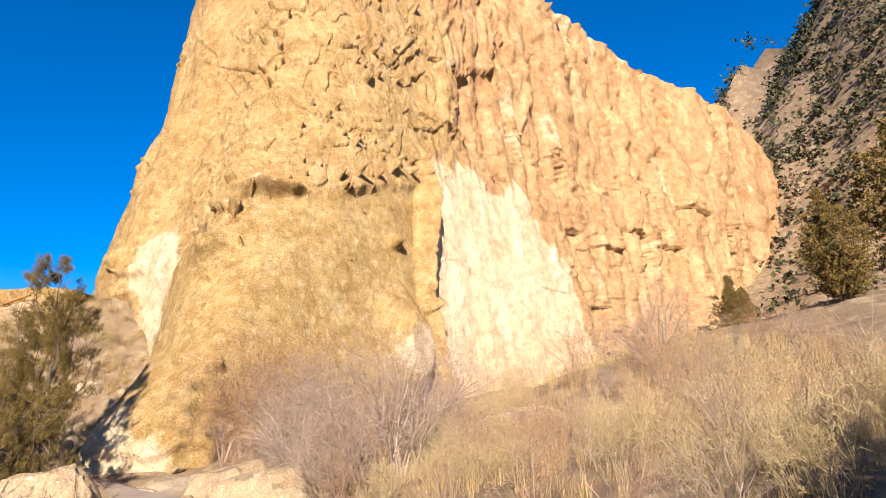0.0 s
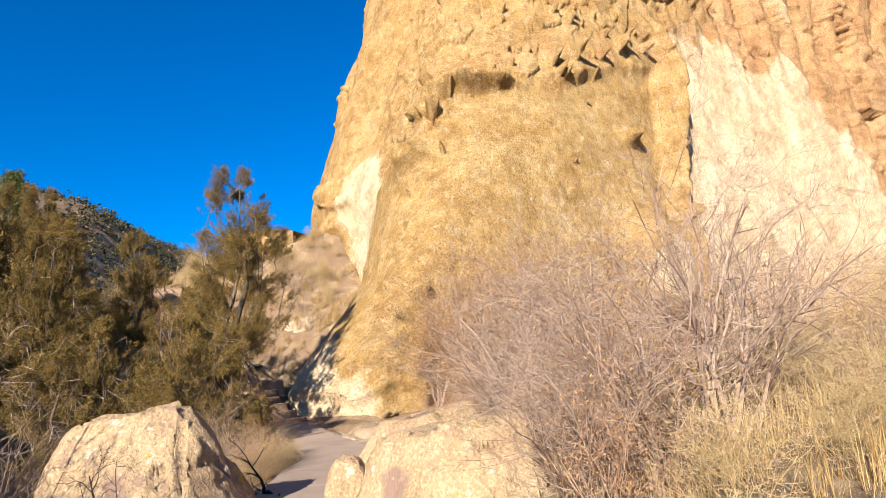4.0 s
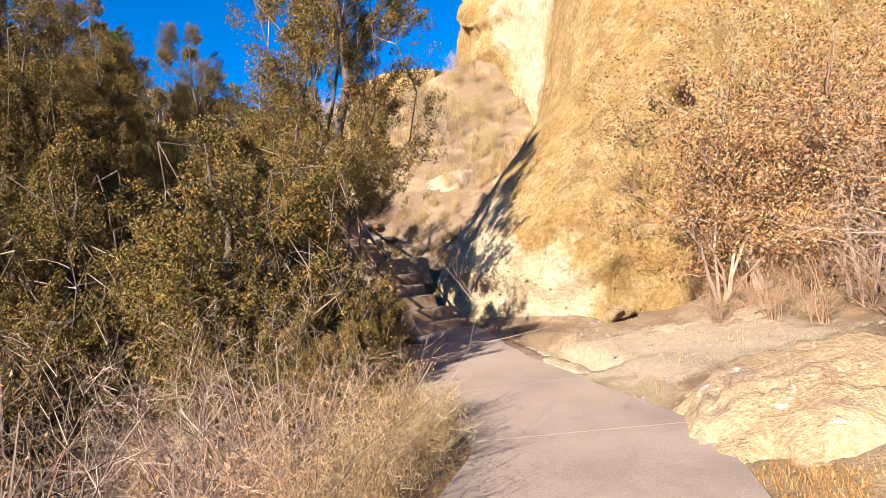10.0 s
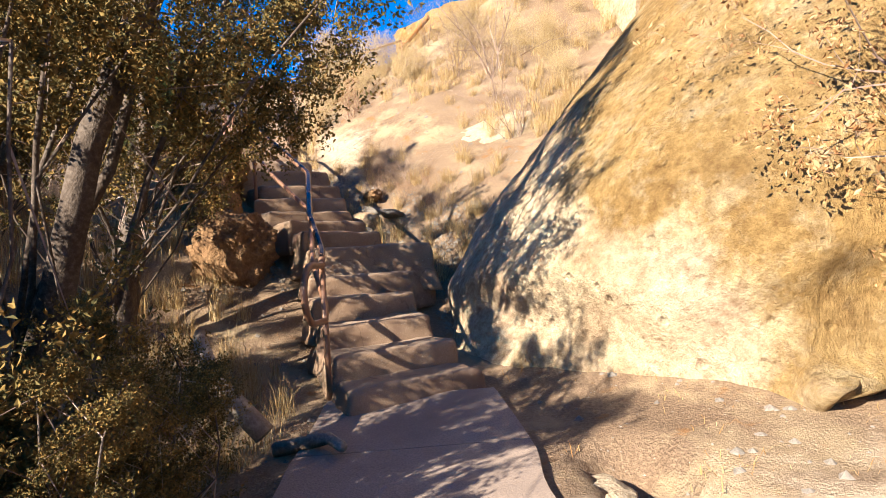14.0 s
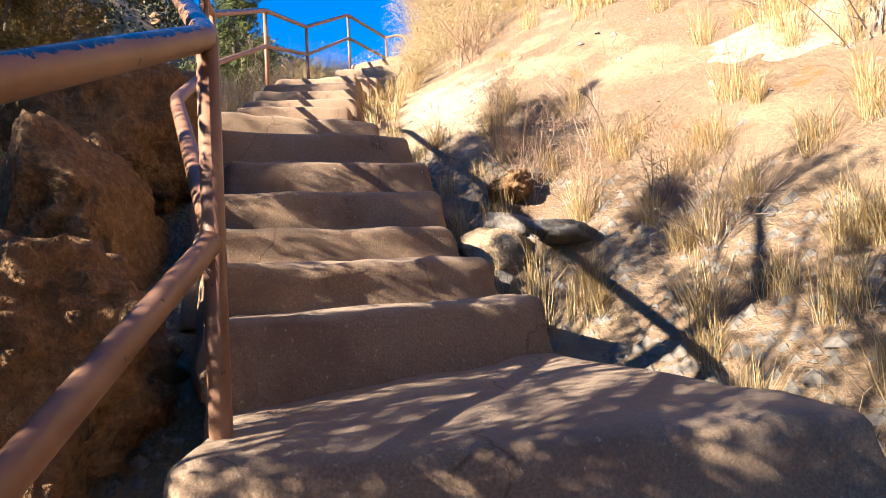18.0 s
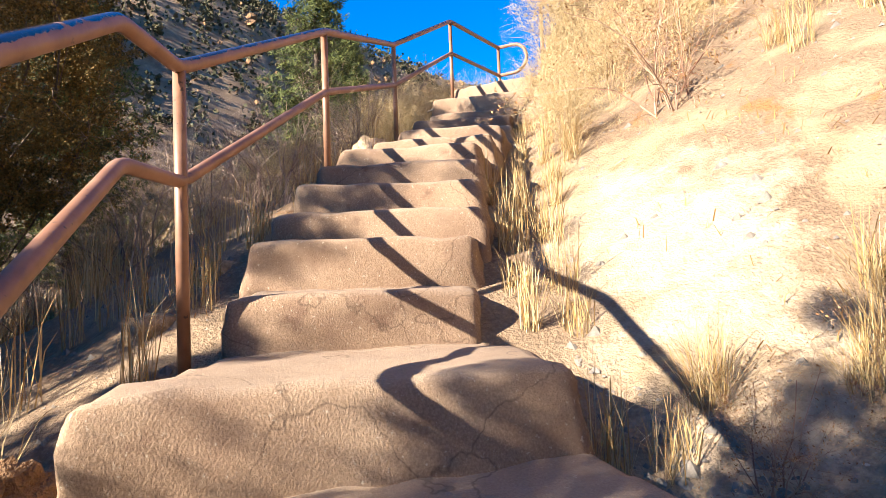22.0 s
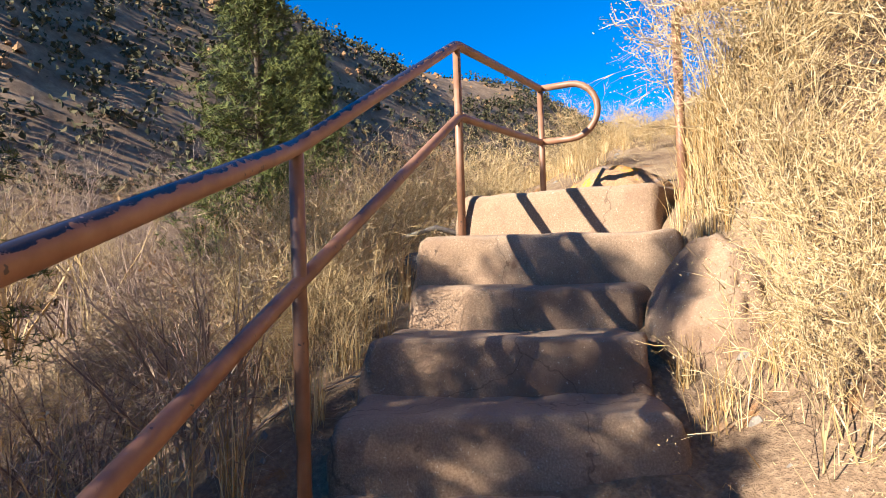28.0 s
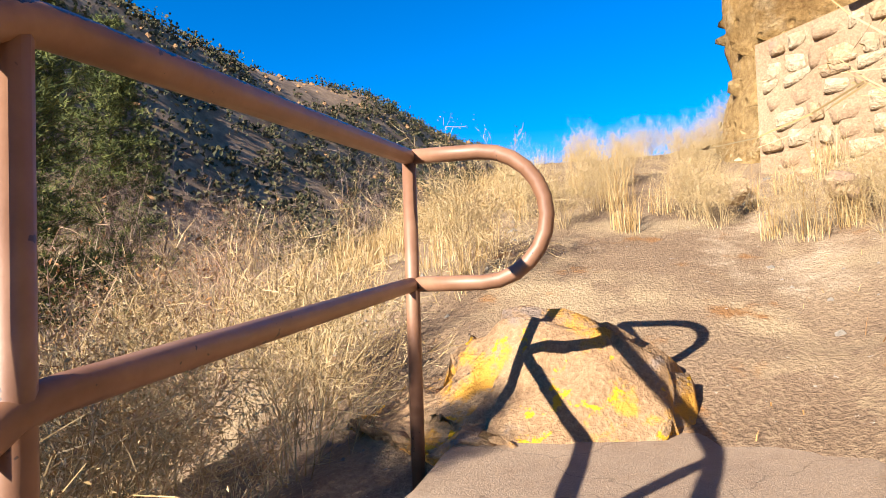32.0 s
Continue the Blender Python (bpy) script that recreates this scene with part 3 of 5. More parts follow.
# the foot of the buttress is undercut and broken
shift = shift + slab_face * (0.25 * smooth(1.3, 0.9, zz + 0.35 * fbm(pts * 0.8, 2)) + 0.08 * smooth(0.7, 0.2, np.abs(zz - 0.6)) * fbm(pts * 3.1 + 4, 3))
fresh = (0.85 * spill + 0.75 * hollow + 0.6 * blob(pts, (-11.5, 22.5, 6.5), (3, 3, 3.2))
         + 0.5 * blob(pts, (-7.5, 14.6, 0.6), (2.6, 2, 1.5)) + 0.6 * blob(pts, (-9.8, 15.8, 1.8), (1.5, 1.4, 2.2)) + 0.6 * blob(pts, (-6.9, 16.8, 3.6), (0.3, 0.7, 0.15)) + 0.8 * blob(pts, (0.8, 24.2, 4.6), (1.0, 1.8, 1.7))
         + 0.42 * band * smooth(0.0, 0.4, fbm(pts * 0.9 + 8, 3)) + 0.4 * high * wild * smooth(0.1, 0.45, fbm(warp * (0.4, 0.4, 0.25) + 28, 3)) + 0.4 * smooth(0.25, 0.55, fbm(warp * (0.3, 0.3, 0.08) + 90, 3)) * wild * smooth(8.5, 9.2, U))
soot = np.minimum(1, 1.3 * blob(pts, (-8.4, 20.8, 10.9), (0.6, 0.7, 0.9)))
pts = pts + nrm * shift[..., None]
cliff = new("cliff", mesh_of("cliff", pts.reshape(-1, 3), grid_faces(*pts.shape[:2])[:, ::-1], CLIFF))
cliff.data.attributes.new("fresh", "FLOAT", "POINT").data.foreach_set("value", fresh.ravel().astype(np.float32))
cliff.data.attributes.new("soot", "FLOAT", "POINT").data.foreach_set("value", soot.ravel().astype(np.float32))
red = np.clip(0.12 + 0.6 * smooth(8.5, 10.2, U) + 0.25 * smooth(0.0, 0.35, fbm(warp * (0.2, 0.2, 0.08) + 35, 3)) * smooth(8.4, 8.8, U) + 0.5 * band * smooth(-0.1, 0.3, fbm(pts * 0.4 + 55, 3)) + 0.3 * smooth(18, 32, zz) - 0.6 * slab_face, 0, 0.85)
cliff.data.attributes.new("red", "FLOAT", "POINT").data.foreach_set("value", red.ravel().astype(np.float32))
tagged(cliff, "tall weathered ochre tuff cliff pitted with holes", "cliff", kind="structure")
back = new("cliff_top", mesh_of("cliff_top", np.concatenate([pts[:, -1], pts[:, -1] + (14, 60, -2)]), grid_faces(2, len(u)), CLIFF))
tagged(back, "flat rocky top of the cliff", "cliff", kind="structure")

# ---- path ----
PAVED = [(1.8, -3.4), (0.6, -0.9), (-0.8, 1.2), (-1.9, 2.8), (-2.85, 4.4), (-3.6, 6.1), (-4.4, 8.0), (-5.15, 9.7), (-6.5, 11.02), (-7.7, 12.17), (-8.55, 13.1), (-9.3, 13.85)]
HALF = [0.75, 0.75, 0.7, 0.65, 0.62, 0.75, 0.86, 0.84, 0.84, 0.76, 0.72, 0.65]
path = new("path")
tagged(path, "pale pinkish concrete footpath in jointed slabs", "path", kind="structure")
fine = np.arange(0, len(PAVED) - 1 + 1e-6, 0.125)
mid, half = spline(PAVED, fine), np.interp(fine, range(len(HALF)), HALF)
way = np.gradient(mid, axis=0)
way /= np.linalg.norm(way, axis=-1, keepdims=True)
lift = along(mid[:, 0], mid[:, 1])[0]
for n in range(len(PAVED) - 1):
    i0, i1 = n * 8, n * 8 + 8
    ring, ts = [], np.linspace(-1, 1, 9)
    seg = np.arange(i0, i1 + 1)
    c, w, h, z = mid[seg], way[seg], half[seg], lift[seg]
    c = c.copy()
    c[0] += w[0] * 0.006
    c[-1] -= w[-1] * 0.006
    side = np.stack([w[:, 1], -w[:, 0]], -1)
    wob = 0.05 * fbm(np.stack([c[:, 0] * 1.5, c[:, 1] * 1.5, 0 * z], -1), 3)
    verts = []
    for t in ts:
        verts.append(np.c_[c + side * (t * (h + wob))[:, None], z + 0.045 + 0.004 * vnoise(np.c_[c * 2, z + t])])
    verts = np.stack(verts, 1)
    low = verts * (1, 1, 1) - (0, 0, 0.2)
    nl, nt_ = verts.shape[:2]
    faces = grid_faces(nl, nt_)
    rim = [a * nt_ for a in range(nl)] + [(nl - 1) * nt_ + b for b in range(1, nt_)] + [a * nt_ + nt_ - 1 for a in range(nl - 2, -1, -1)] + list(range(nt_ - 2, 0, -1))
    rim = np.array(rim)
    nx = np.roll(rim, -1)
    walls = np.stack([rim, nx, nx + nl * nt_, rim + nl * nt_], -1)
    child("slab", mesh_of("slab", np.concatenate([verts.reshape(-1, 3), low.reshape(-1, 3)]), np.concatenate([faces, walls]), CONCRETE, soft=False), path)

# ---- steps ----
STEPS = [  # left end and right end of each front edge, height of the tread
    ((-9.35, 13.25), (-9.0, 14.4), 0.60), ((-9.75, 13.45), (-9.45, 14.6), 0.80), ((-10.15, 13.65), (-9.85, 14.7), 1.01),
    ((-10.5, 13.85), (-10.2, 14.9), 1.22), ((-10.85, 14.05), (-10.6, 15.2), 1.43), ((-11.3, 14.45), (-10.6, 15.62), 1.74),
    ((-11.7, 14.68), (-11.85, 15.97), 1.96), ((-12.15, 14.8), (-12.25, 16.1), 2.13), ((-12.85, 14.95), (-12.6, 16.15), 2.32),
    ((-13.35, 15.08), (-12.95, 16.32), 2.55), ((-13.6, 15.36), (-13.25, 16.5), 2.78), ((-14.17, 15.4), (-13.78, 16.7), 3.09),
    ((-14.62, 15.55), (-14.35, 16.85), 3.34), ((-15.45, 16.05), (-15.15, 17.0), 3.56), ((-15.95, 16.24), (-15.5, 17.24), 3.80), ((-16.26, 16.44), (-15.72, 17.42), 3.97),
    ((-16.57, 16.65), (-15.95, 17.56), 4.18), ((-16.76, 16.85), (-16.28, 17.76), 4.35), ((-17.02, 17.09), (-16.46, 17.86), 4.51),
    ((-17.6, 17.6), (-17.0, 18.35), 4.73), ((-18.08, 18.08), (-17.5, 18.8), 4.96), ((-19.0, 18.58), (-18.3, 19.53), 5.20),
    ((-19.33, 18.86), (-18.62, 19.74), 5.41), ((-19.65, 19.27), (-18.95, 19.98), 5.61), ((-19.85, 19.42), (-18.92, 20.3), 5.86),
    ((-20.15, 19.86), (-19.2, 20.48), 6.12)]


def step_mesh(left, right, bl, br, z, rise, seed):
    """A cast step: a block with a rounded, worn front edge and lumpy sides."""
    bm = bmesh.new()
    top = [bm.verts.new((*p, z)) for p in (left, right, br, bl)]
    low = [bm.verts.new((*p, z - rise)) for p in (left, right, br, bl)]
    bm.faces.new(top)
    bm.faces.new(low[::-1])
    for i in range(4):
        j = (i + 1) % 4
        bm.faces.new((top[i], low[i], low[j], top[j]))
    bm.normal_update()
    bmesh.ops.recalc_face_normals(bm, faces=bm.faces)
    tops = [e for e in bm.edges if all(vv.co.z > z - 0.01 for vv in e.verts)]
    ups = [e for e in bm.edges if abs(e.verts[0].co.z - e.verts[1].co.z) > 0.05]
    bmesh.ops.bevel(bm, geom=tops + ups, offset=0.055, segments=3, profile=0.6, affect="EDGES")
    for _ in range(3):
        bmesh.ops.subdivide_edges(bm, edges=[e for e in bm.edges if e.calc_length() > 0.075], cuts=1, use_grid_fill=True)
    bmesh.ops.triangulate(bm, faces=[fc for fc in bm.faces if len(fc.verts) > 4])
    co = np.array([vv.co for vv in bm.verts])
    sag = fbm(co * 1.6 + seed, 3)
    d = np.stack([fbm(co * 3 + seed + 7, 3), fbm(co * 3 + seed + 17, 3), 0.4 * sag], -1) * 0.05 + np.stack([fbm(co * 11 + seed, 2), fbm(co * 11 + seed + 9, 2), fbm(co * 11 + seed + 5, 2)], -1) * 0.02
    cx = (np.array(left) + np.array(right) + np.array(bl) + np.array(br)) / 4
    flare = np.maximum(z - co[:, 2], 0)[:, None] * 0.26 * (co[:, :2] - cx) / (np.linalg.norm(co[:, :2] - cx, axis=1, keepdims=True) + 1e-6)
    d[:, :2] += flare * (0.6 + 0.5 * fbm(co * 2 + seed + 3, 2))[:, None]
    for vv, s in zip(bm.verts, d):
        vv.co += Vector(s)
    me = bpy.data.meshes.new("step")
    bm.to_mesh(me)
    bm.free()
    me.materials.append(STEP)
    me.polygons.foreach_set("use_smooth", np.ones(len(me.polygons), bool))
    return me


for n, (left, right, z) in enumerate(STEPS):
    bl, br = (STEPS[n + 1][0], STEPS[n + 1][1]) if n + 1 < len(STEPS) else ((-21.0, 21.9), (-19.7, 22.4))
    bl, br = (bl[0] - 0.14, bl[1] + 0.08), (br[0] - 0.14, br[1] + 0.08)
    st = new("step", step_mesh(left, right, bl, br, z, 0.42 if n not in (5, 6) else 0.55, n * 3.7))
    tagged(st, "worn brown concrete step with a rounded edge", "step", "stair steps", "structure")

# ---- handrail ----
POSTS = [(-9.77, 13.42, 0.45, 1.52), (-11.46, 14.6, 1.35, 2.58), (-13.57, 15.25, 2.6, 3.68), (-15.45, 15.9, 3.4, 4.43), (-17.16, 17.07, 4.4, 5.38),
         (-18.92, 18.45, 5.05, 6.10), (-20.08, 19.85, 5.9, 7.03), (-20.84, 21.15, 6.12, 7.12)]
KINKS = {1: [(-9.95, 13.57, 0.12), (-10.47, 13.85, 0.48)], 2: [(-12.55, 14.82, 0.62)], 3: [(-15.02, 15.68, -0.02)]}   # bends before a post: x, y, rise over the last post
rail = new("handrail")
tagged(rail, "brown painted pipe handrail with two rails beside the steps", "handrail")


def round_path(points, r=0.06):
    """Bends of a pipe, rounded."""
    out = [Vector(points[0])]
    for a, b, c in zip(points, points[1:], points[2:]):
        a, b, c = Vector(a), Vector(b), Vector(c)
        r1 = min(r, (b - a).length * 0.4, (c - b).length * 0.4)
        p, s = b + (a - b).normalized() * r1, b + (c - b).normalized() * r1
        for t in (0, 0.33, 0.67, 1):
            out.append(p.lerp(b, t).lerp(b.lerp(s, t), t))
    return out + [Vector(points[-1])]


def pipe(name, points, radius, parent, worn=0.0, label=""):
    vs, fs = tube(points, [radius] * len(points), 12)
    me = mesh_of(name, vs, fs, RAIL)
    nz = np.zeros(len(vs) * 3)
    me.vertex_normals.foreach_get("vector", nz)
    me.attributes.new("worn", "FLOAT", "POINT").data.foreach_set("value", (worn * smooth(0.1, 0.8, nz[2::3])).astype(np.float32))
    return child(name, me, parent, label)


def run_of(drop):
    pts_ = []
    for n, (x, y, b, t) in enumerate(POSTS):
        for kx, ky, dz in KINKS.get(n, ()):
            base = POSTS[n - 1][3] if n < 3 else POSTS[n][3]
            pts_.append((kx, ky, base + dz - drop))
        pts_.append((x, y, t - drop))
    return pts_


def rail_loop(x0, y0, dx, dy, zt, zb, reach):
    """The bow that joins both rails at an end."""
    r = (zt - zb) / 2
    arc = [(x0 + dx * (reach - r + r * math.sin(a)), y0 + dy * (reach - r + r * math.sin(a)), (zt + zb) / 2 + r * math.cos(a)) for a in np.linspace(0, math.pi, 13)]
    return [(x0, y0, zt)] + arc + [(x0, y0, zb)]


for x, y, b, t in POSTS:
    pipe("post", [(x, y, b - 0.15), (x, y, t)], 0.024, rail)
pipe("top_rail", round_path(run_of(0.0)), 0.028, rail, 0.62, "tan pipe rubbed black along its top")
pipe("middle_rail", round_path(run_of(0.435)), 0.025, rail, 0.12)
pipe("end_bow", rail_loop(-20.84, 21.15, 0.86, 0.51, 7.12, 6.685, 0.46), 0.026, rail, 0.1)
pipe("end_bow", rail_loop(-9.77, 13.42, 0.6, -0.8, 1.52, 1.085, 0.5), 0.026, rail, 0.3)

top_fence = new("upper_handrail")
tagged(top_fence, "brown pipe rail beside dry grass on the upper bank", "handrail")
UP = [(-19.12, 20.62, 6.0, 7.02), (-18.4, 21.3, 6.2, 7.12), (-17.2, 22.1, 6.6, 7.4)]
for x, y, b, t in UP:
    pipe("post", [(x, y, b - 0.3), (x, y, t)], 0.025, top_fence)
pipe("top_rail", round_path([(x, y, t) for x, y, _, t in UP]), 0.028, top_fence, 0.4)


# ---- rocks ----
def rock_mesh(name, size, seed, mat, blocky=0.75, rough=0.22, sub=5, flat=0.0, fine=0.05):
    bm = bmesh.new()
    bmesh.ops.create_icosphere(bm, subdivisions=sub, radius=1)
    co = np.array([vv.co for vv in bm.verts])
    co = np.sign(co) * np.abs(co) ** blocky
    co = co * (1 + rough * fbm(co * 1.1 + seed, 3) + fine * fbm(co * 5 + seed, 3) + 0.4 * fine * fbm(co * 14 + seed, 2))[:, None]
    rng = np.random.default_rng(int(seed * 10))
    for _ in range(4):   # broken faces
        d = rng.normal(size=3)
        d /= np.linalg.norm(d)
        over = np.maximum(co @ d - rng.uniform(0.75, 1.0), 0)
        co = co - over[:, None] * d * 0.85
    co = co - pits(co, 4.0, 0.55, 0.07, seed)[:, None] * co
    co *= size
    for vv, c in zip(bm.verts, co):
        vv.co = c
    me = bpy.data.meshes.new(name)
    bm.to_mesh(me)
    bm.free()
    me.materials.append(mat)
    me.polygons.foreach_set("use_smooth", np.ones(len(me.polygons), bool))
    return me


def boulder(name, centre, size, turn, seed, mat, label, **more):
    ob = new(name, rock_mesh(name, size, seed, mat, **more))
    ob.matrix_basis = pose(*centre, *(turn if isinstance(turn, tuple) else (0, 0, turn)))
    return tagged(ob, label, "rock")


def wedge_boulder(name, corners, z0, mat, label, seed):
    """A big boulder with a ridge: bottom ring and top ring, filled and roughened."""
    bm = bmesh.new()
    vs = [bm.verts.new(c) for c in corners]
    bmesh.ops.convex_hull(bm, input=vs)
    bmesh.ops.bevel(bm, geom=list(bm.edges), offset=0.07, segments=2, affect="EDGES")
    for _ in range(5):
        bmesh.ops.subdivide_edges(bm, edges=[e for e in bm.edges if e.calc_length() > 0.09], cuts=1, use_grid_fill=True)
        bmesh.ops.triangulate(bm, faces=[fc for fc in bm.faces if len(fc.verts) > 4])
    bm.normal_update()
    co, no = np.array([vv.co for vv in bm.verts]), np.array([vv.normal for vv in bm.verts])
    s = 0.16 * fbm(co * 1.0 + seed, 3) + 0.035 * fbm(co * 5 + seed, 3) - pits(co, 5.0, 0.5, 0.07, seed) - pits(co, 11.0, 0.5, 0.03, seed + 3)
    for vv, c in zip(bm.verts, co + no * s[:, None]):
        vv.co = c
    me = bpy.data.meshes.new(name)
    bm.to_mesh(me)
    bm.free()
    me.materials.append(mat)
    me.polygons.foreach_set("use_smooth", np.ones(len(me.polygons), bool))
    return tagged(new(name, me), label, "rock")


wedge_boulder("boulder", [(-5.6, 2.6, -0.3), (-4.2, 2.3, -0.3), (-3.1, 2.9, -0.3), (-2.95, 4.0, -0.3), (-3.6, 5.2, -0.3), (-5.4, 4.8, -0.3), (-5.2, 3.4, 1.35), (-4.15, 3.55, 1.6), (-3.85, 3.8, 1.6), (-4.3, 4.4, 1.3), (-5.4, 4.2, 1.0)],
              0, BOULDER, "large tan pitted boulder with a sloping ridge", 1.7)
boulder("boulder", (-2.28, 4.75, 0.33), (0.27, 0.30, 0.42), 20, 2.3, BOULDER, "small rounded pale boulder at the path's edge", blocky=0.85)
wedge_boulder("boulder", [(-1.9, 3.6, -0.2), (-0.9, 2.9, -0.2), (0.5, 3.4, -0.2), (0.6, 5.2, -0.2), (-1.2, 5.6, -0.2), (-2.0, 4.8, -0.2), (-1.6, 3.9, 1.05), (-0.6, 3.45, 1.25), (0.2, 4.0, 1.25), (-0.2, 5.0, 1.2), (-1.7, 4.8, 0.9)],
              0, BOULDER, "broad tan boulder with yellow lichen and dark stains", 4.1)
wedge_boulder("boulder", [(-3.4, 6.2, -0.2), (-2.4, 5.6, -0.2), (-0.9, 6.3, -0.2), (-0.9, 8.2, -0.2), (-2.4, 8.9, -0.2), (-3.5, 7.9, -0.2), (-3.0, 6.85, 0.95), (-2.1, 6.4, 1.05), (-1.4, 7.2, 1.2), (-2.2, 8.2, 1.15), (-3.1, 7.7, 0.85)],
              0, BOULDER, "rounded pale boulder with orange litter beside the path", 6.6)
wedge_boulder("boulder", [(-4.6, 9.3, -0.2), (-3.6, 8.6, -0.2), (-2.2, 9.3, -0.2), (-2.6, 11.6, -0.2), (-4.4, 11.8, -0.2), (-5.1, 10.9, -0.2), (-4.3, 9.8, 0.35), (-3.4, 9.6, 0.55), (-3.2, 10.8, 0.75), (-4.3, 11.2, 0.5)],
              0, BOULDER, "low flat boulder with lichen specks beside the path", 8.2)
boulder("boulder", (4.4, 5.2, 1.35), (0.95, 0.7, 0.65), 15, 5.1, BOULDER, "split tan boulder with yellow lichen among dry brush")
boulder("boulder", (5.9, 5.0, 1.35), (0.9, 0.8, 0.6), 40, 5.9, BOULDER, "split tan boulder among dry brush")
boulder("boulder", (-18.66, 20.2, 5.42), (0.3, 0.3, 0.36), 30, 7.3, STEP, "smooth brown rock bulging beside the steps", blocky=0.9, rough=0.15)
wedge_boulder("lichen_rock", [(-21.69, 21.31, 6.00), (-20.84, 21.16, 6.00), (-20.09, 21.71, 6.00), (-20.29, 22.66, 6.00), (-21.69, 22.46, 6.00), (-21.39, 21.61, 6.32), (-21.14, 21.86, 6.58), (-20.79, 21.91, 6.56), (-20.34, 22.06, 6.38), (-21.29, 22.26, 6.42)],
              0, LICHEN, "low tan rock with bright orange lichen on the landing", 3.3)
gz = lambda x, y: float(ground_z(np.array([x]), np.array([y]))[0])
for c, sz, sd, m, lab in (((-12.6, 14.25, 1.7), (0.5, 0.42, 0.5), 11.2, DARKROCK, "dark porous rock beside the handrail"), ((-14.25, 14.85, 2.95), (0.55, 0.42, 0.52), 12.4, DARKROCK, "large red-brown porous rock beside the handrail"),
                          ((-13.55, 14.6, 2.35), (0.48, 0.36, 0.5), 14.1, DARKROCK, "large red-brown porous rock beside the handrail"), ((-14.7, 15.25, 2.95), (0.28, 0.24, 0.28), 13.4, DARKROCK, "porous brown rock beside the handrail"),
                          ((-12.76, 16.56, gz(-12.76, 16.56) + 0.06), (0.21, 0.19, 0.15), 16.2, BOULDER, "grey-tan rounded stone beside the steps"), ((-12.48, 16.82, gz(-12.48, 16.82) + 0.04), (0.25, 0.17, 0.06), 17.5, GREYROCK, "flat blue-grey stone slab on the gravel"),
                          ((-13.08, 17.0, gz(-13.08, 17.0) + 0.03), (0.27, 0.14, 0.10), 18.2, DARKROCK, "rust-red stone beside the steps"), ((-12.92, 16.76, gz(-12.92, 16.76) + 0.03), (0.2, 0.11, 0.09), 19.6, GREYROCK, "dark grey stone beside the steps"),
                          ((-12.62, 16.4, gz(-12.62, 16.4) + 0.02), (0.12, 0.09, 0.07), 20.3, GREYROCK, "small stone beside the steps"), ((-16.55, 16.2, 3.66), (0.17, 0.12, 0.09), 21.9, BOULDER, "broken pale rock beside the steps"),
                          ((-16.15, 15.85, 3.38), (0.15, 0.13, 0.10), 22.8, BOULDER, "broken pale rock beside the steps"), ((-18.75, 18.1, 4.8), (0.3, 0.2, 0.2), 23.4, BOULDER, "broken rock beside the steps"),
                          ((-20.85, 20.6, 5.85), (0.3, 0.22, 0.16), 24.7, GREYROCK, "grey rock at the landing's edge"), ((-20.5, 20.0, 5.65), (0.28, 0.22, 0.18), 25.1, GREYROCK, "grey rock at the landing's edge"),
                          ((-20.2, 24.2, 7.15), (0.16, 0.12, 0.09), 26.3, BOULDER, "pale stone on the slope"), ((-21.0, 24.6, 7.25), (0.14, 0.12, 0.09), 27.7, BOULDER, "pale stone half hidden in grass"),
                          ((-6.95, 14.0, 0.2), (0.12, 0.08, 0.12), 28.8, GREYROCK, "small reddish stone against the cliff's foot")):
    boulder("rock", c, sz, (5, 8, sd * 37 % 180), sd, m, lab, sub=5 if m is DARKROCK else 4, rough=0.45, fine=0.22 if m is DARKROCK else 0.1)
# pale outcrop on the bank
wedge_boulder("outcrop", [(-11.2, 17.6, 1.8), (-12.4, 17.6, 2.0), (-14.9, 18.5, 3.2), (-16.0, 20.0, 4.2), (-13.6, 22.4, 4.0), (-10.8, 20.0, 2.2), (-11.5, 18.5, 3.1), (-12.6, 18.7, 3.6), (-14.6, 19.6, 4.7), (-15.0, 20.8, 5.4), (-13.2, 21.6, 5.4), (-11.6, 19.6, 3.9)],
              0, PALEROCK, "pale sunlit tuff outcrop on the bank", 9.9)
# apron of bare rock at the cliff's foot
wedge_boulder("rock_apron", [(-4.9, 12.2, -0.4), (-5.85, 13.05, -0.4), (-6.9, 14.05, -0.4), (-6.6, 15.4, -0.4), (-4.3, 15.6, -0.4), (-3.4, 13.2, -0.4), (-5.0, 12.4, 0.10), (-5.8, 13.2, 0.14), (-6.75, 14.15, 0.16), (-6.4, 15.2, 0.4), (-4.5, 15.4, 0.5), (-3.7, 13.4, 0.25)],
              0, PALEROCK, "pale bare rock apron at the cliff's foot", 12.6)

